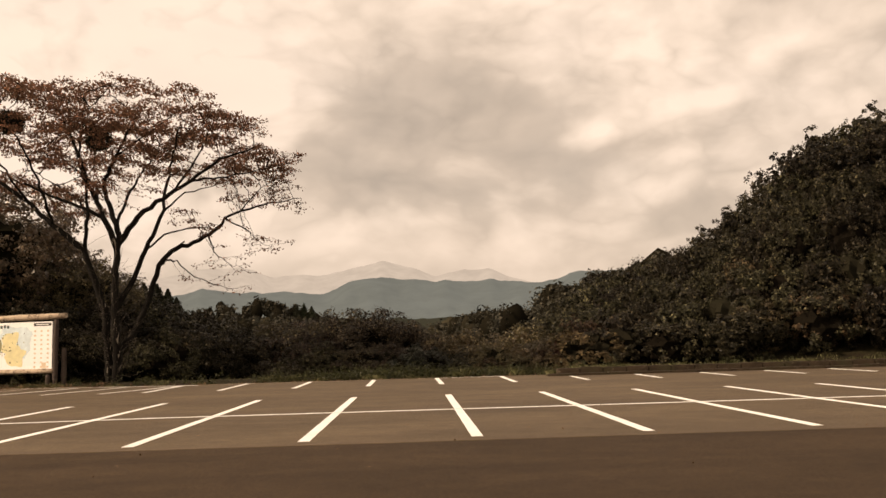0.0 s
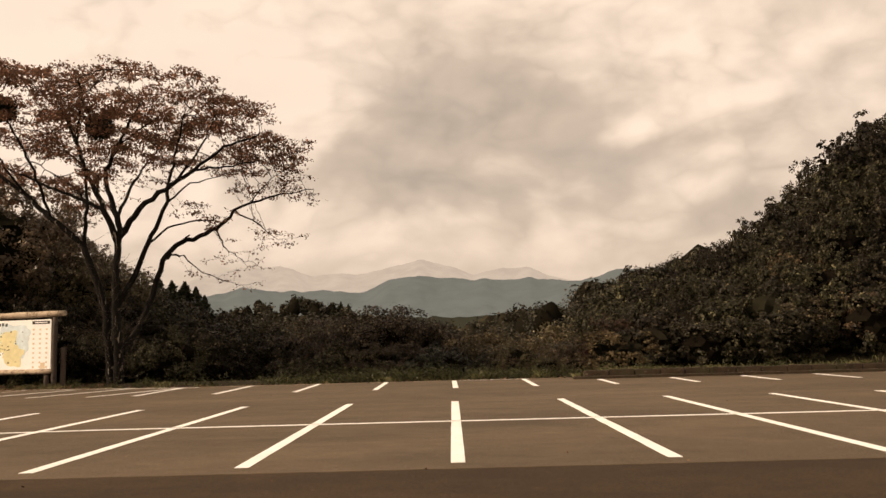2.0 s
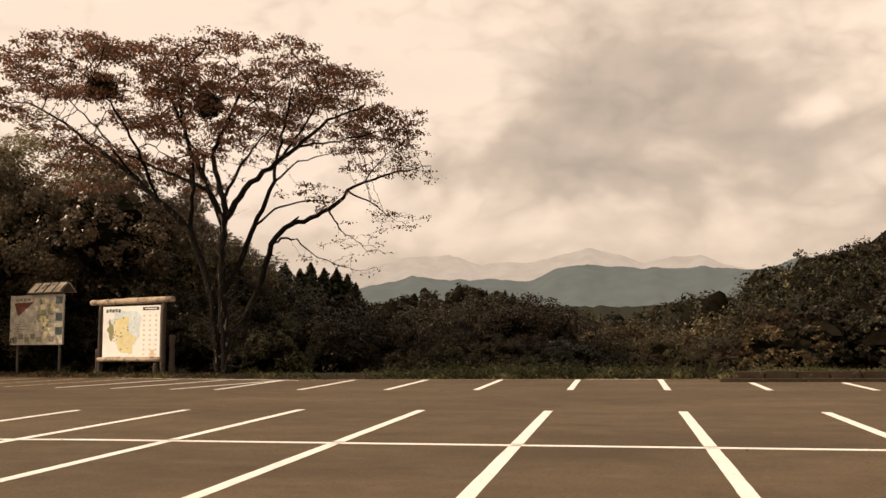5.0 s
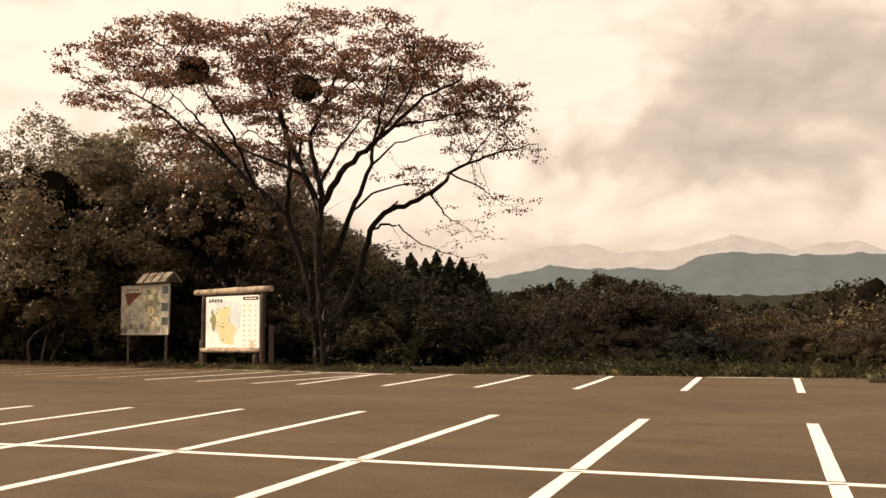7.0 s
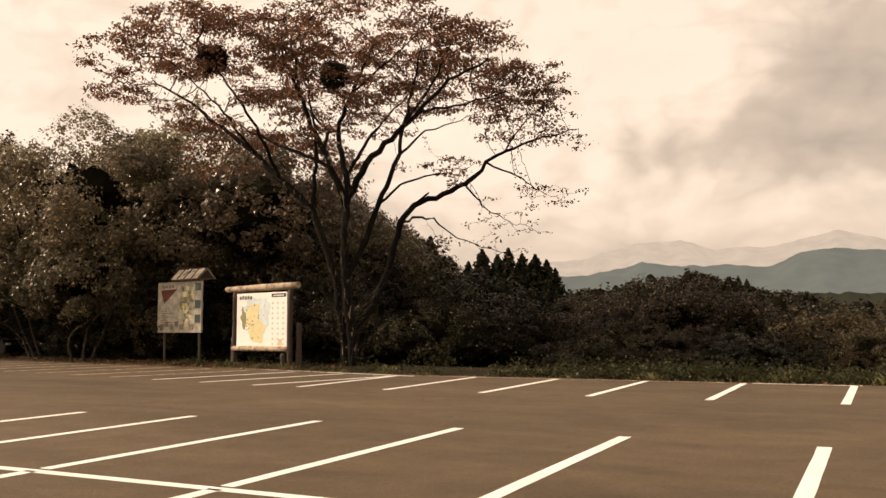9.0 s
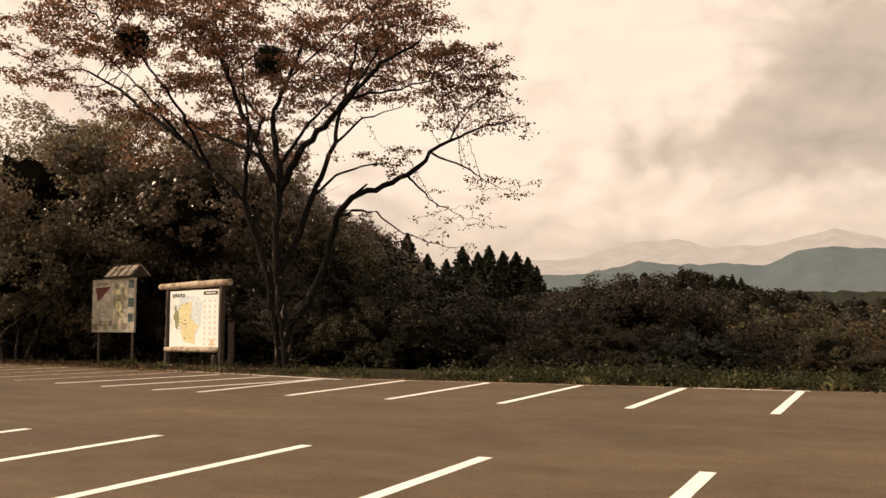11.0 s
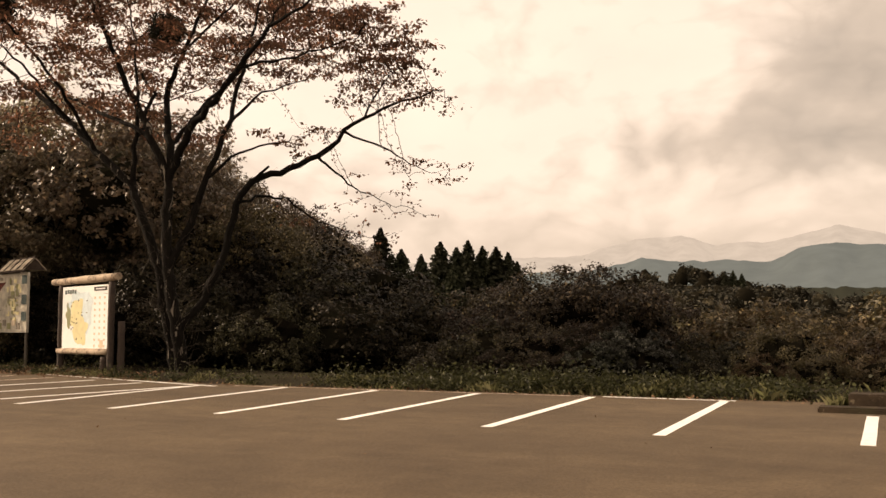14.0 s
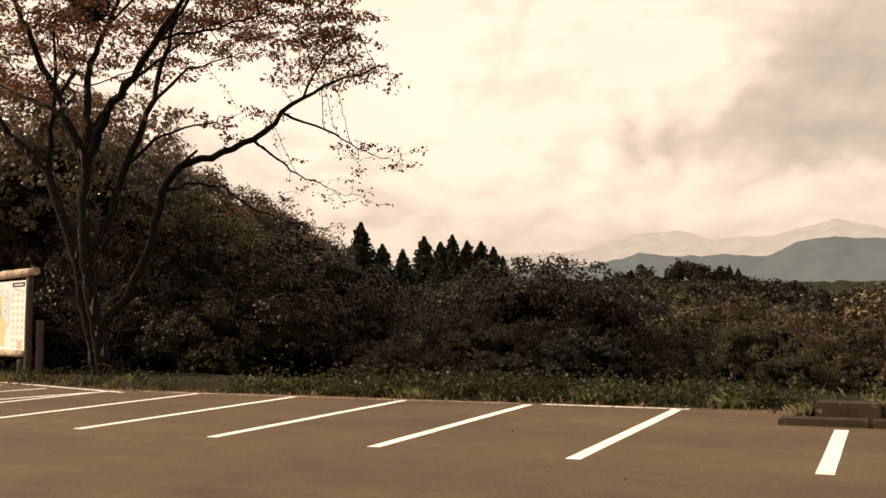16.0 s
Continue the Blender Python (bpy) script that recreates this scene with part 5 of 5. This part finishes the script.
def parked_car():
    """A dark hatchback at the edge of the wood."""
    car = empty("parked_car", pose(-39.6, 38.4, 0.0, 0, 0, 14), "dark parked hatchback at the edge of the wood", "car")
    bm = bmesh.new()
    side = [(-1.95, 0.28), (-2.0, 0.62), (-1.88, 0.92), (-1.5, 1.38), (-0.9, 1.50), (0.2, 1.48), (0.95, 1.02), (1.75, 0.86), (1.95, 0.62), (1.93, 0.28)]
    loops = []
    for y, inset in ((-0.84, 0.0), (-0.80, 0.05), (0.80, 0.05), (0.84, 0.0)):
        loops.append([bm.verts.new((x * (0.985 if inset == 0 else 1.0), y * (0.86 if z > 1.2 else 1.0), z - (0.03 if inset == 0 else 0))) for x, z in side])
    for a, b in zip(loops, loops[1:]):
        for k in range(len(side)):
            bm.faces.new((a[k], a[(k + 1) % len(side)], b[(k + 1) % len(side)], b[k]))
    bm.faces.new(loops[0])
    bm.faces.new(loops[-1][::-1])
    bmesh.ops.recalc_face_normals(bm, faces=bm.faces)
    bmesh.ops.bevel(bm, geom=list(bm.edges), offset=0.03, segments=2, affect="EDGES")
    part("body", bm, CAR_PAINT, car, "glossy dark paint")
    for y in (-0.845, 0.845):
        part("side_window", box(1.9, 0.02, 0.30, (-0.45, y * 0.93, 1.18), 0.008), CAR_GLASS, car)
    part("windscreen", box(0.03, 1.25, 0.55, (0.62, 0, 1.25), 0.008, Matrix.Rotation(radians(0), 4, "Y")), CAR_GLASS, car)
    for x in (-1.25, 1.25):
        for y in (-0.80, 0.80):
            wheel = new("wheel")
            wheel.parent = car
            part("tyre", log_mesh((x, y - 0.1, 0.30), (x, y + 0.1, 0.30), 0.30, 5, 24, 4), RUBBER, wheel)
            part("rim", log_mesh((x, y - 0.108, 0.30), (x, y + 0.108, 0.30), 0.18, 6, 18, 3), STEEL, wheel)
    for y in (-0.6, 0.6):
        part("headlight", box(0.10, 0.34, 0.14, (1.90, y, 0.70), 0.03), LAMP_GLASS, car)


parked_car()

# ---- grass and litter ----


def grass():
    rng = np.random.default_rng(5)
    pts, lean, tall = [], [], []
    for _ in range(46000):
        x = rng.uniform(-27, 30)
        e = edge(x) + (0.75 if x > 1.9 else 0.02)
        y = e + abs(rng.normal()) * (0.75 if x > -12 else 0.55) + (0.0 if rng.uniform() < 0.85 else rng.uniform(0, 2.2))
        patch = (0.52 if x > -3 else 0.34) + 1.6 * noise.noise((x * 0.9, y * 0.7, 2.0))
        if rng.uniform() > (0.10 if x > -4 else -0.10) + patch:
            continue
        h = (0.18 if x > -3 else 0.14 if x > -10 else 0.085) * (0.55 + 0.9 * max(0.0, patch)) * rng.uniform(0.35, 1.3) ** 1.6
        pts.append((x, y, height(x, y) - 0.02))
        tall.append(min(h, 0.34))
    pts, tall = np.array(pts), np.array(tall)
    n = len(pts)
    a = rng.uniform(0, math.tau, n)
    out = np.stack([np.cos(a), np.sin(a), 0 * a], 1)
    w = np.stack([-np.sin(a), np.cos(a), 0 * a], 1) * (0.002 + 0.0034 * rng.uniform(0, 1, n))[:, None]
    bend = rng.uniform(0.1, 0.7, n)[:, None]
    up = np.array([0, 0, 1.0])
    mid = pts + up * (tall * 0.6)[:, None] + out * tall[:, None] * bend * 0.3
    tip = pts + up * (tall * (1.0 - 0.25 * bend[:, 0]))[:, None] + out * tall[:, None] * bend
    v = np.stack([pts - w, pts + w, mid + w * 0.8, tip, mid - w * 0.8], 1).reshape(-1, 3)
    f = np.arange(5 * n).reshape(-1, 5)
    tagged(blades_object("verge_grass", v, f, GRASS), "rough green and straw verge grass by the asphalt", "grass", kind="stuff")
    # low broad weeds
    pts = []
    for _ in range(250):
        x = rng.uniform(-24, 12) if rng.uniform() < 0.4 else rng.normal(-3.0, 3.2)
        y = edge(x) + rng.uniform(0.15, 1.3) + (0.75 if x > 1.9 else 0)
        r = rng.uniform(0.12, 0.34)
        for _ in range(60):
            d = rng.normal(size=3) * r * 0.6
            pts.append((x + d[0], y + d[1], height(x, y) + abs(d[2]) * 1.1 + 0.03))
    v, f = leaf_blades(np.array(pts), 0.085, rng, 0.0, 0.7, 1.0)
    tagged(blades_object("verge_weeds", v, f, WEED), "low broad-leaved weeds along the verge", "weeds", kind="stuff")


grass()


def litter():
    rng = np.random.default_rng(15)
    pts = []
    for _ in range(8000):
        x = rng.uniform(-44, -16)
        y = edge(x) + rng.normal() * 0.55 + 0.5
        pts.append((x, y, max(height(x, y), 0.0 if y < edge(x) else -1) + 0.015))
    for _ in range(420):
        x = rng.uniform(-16, 1.5)
        y = edge(x) - abs(rng.normal()) * 0.22
        pts.append((x, y, 0.012))
    size = [0.085] * len(pts)
    for _ in range(150):
        pts.append((rng.uniform(-22, 8), rng.uniform(6, 32), 0.010))
        size.append(0.045)
    v, f = leaf_blades(np.array(pts), np.array(size), rng, 0.0, 0.6, 3.0)
    v[:, 2] = np.maximum(v[:, 2], 0.006)
    tagged(blades_object("fallen_leaves", v, f, LITTER), "brown fallen leaves scattered along the asphalt edge", "leaves", kind="stuff")


litter()
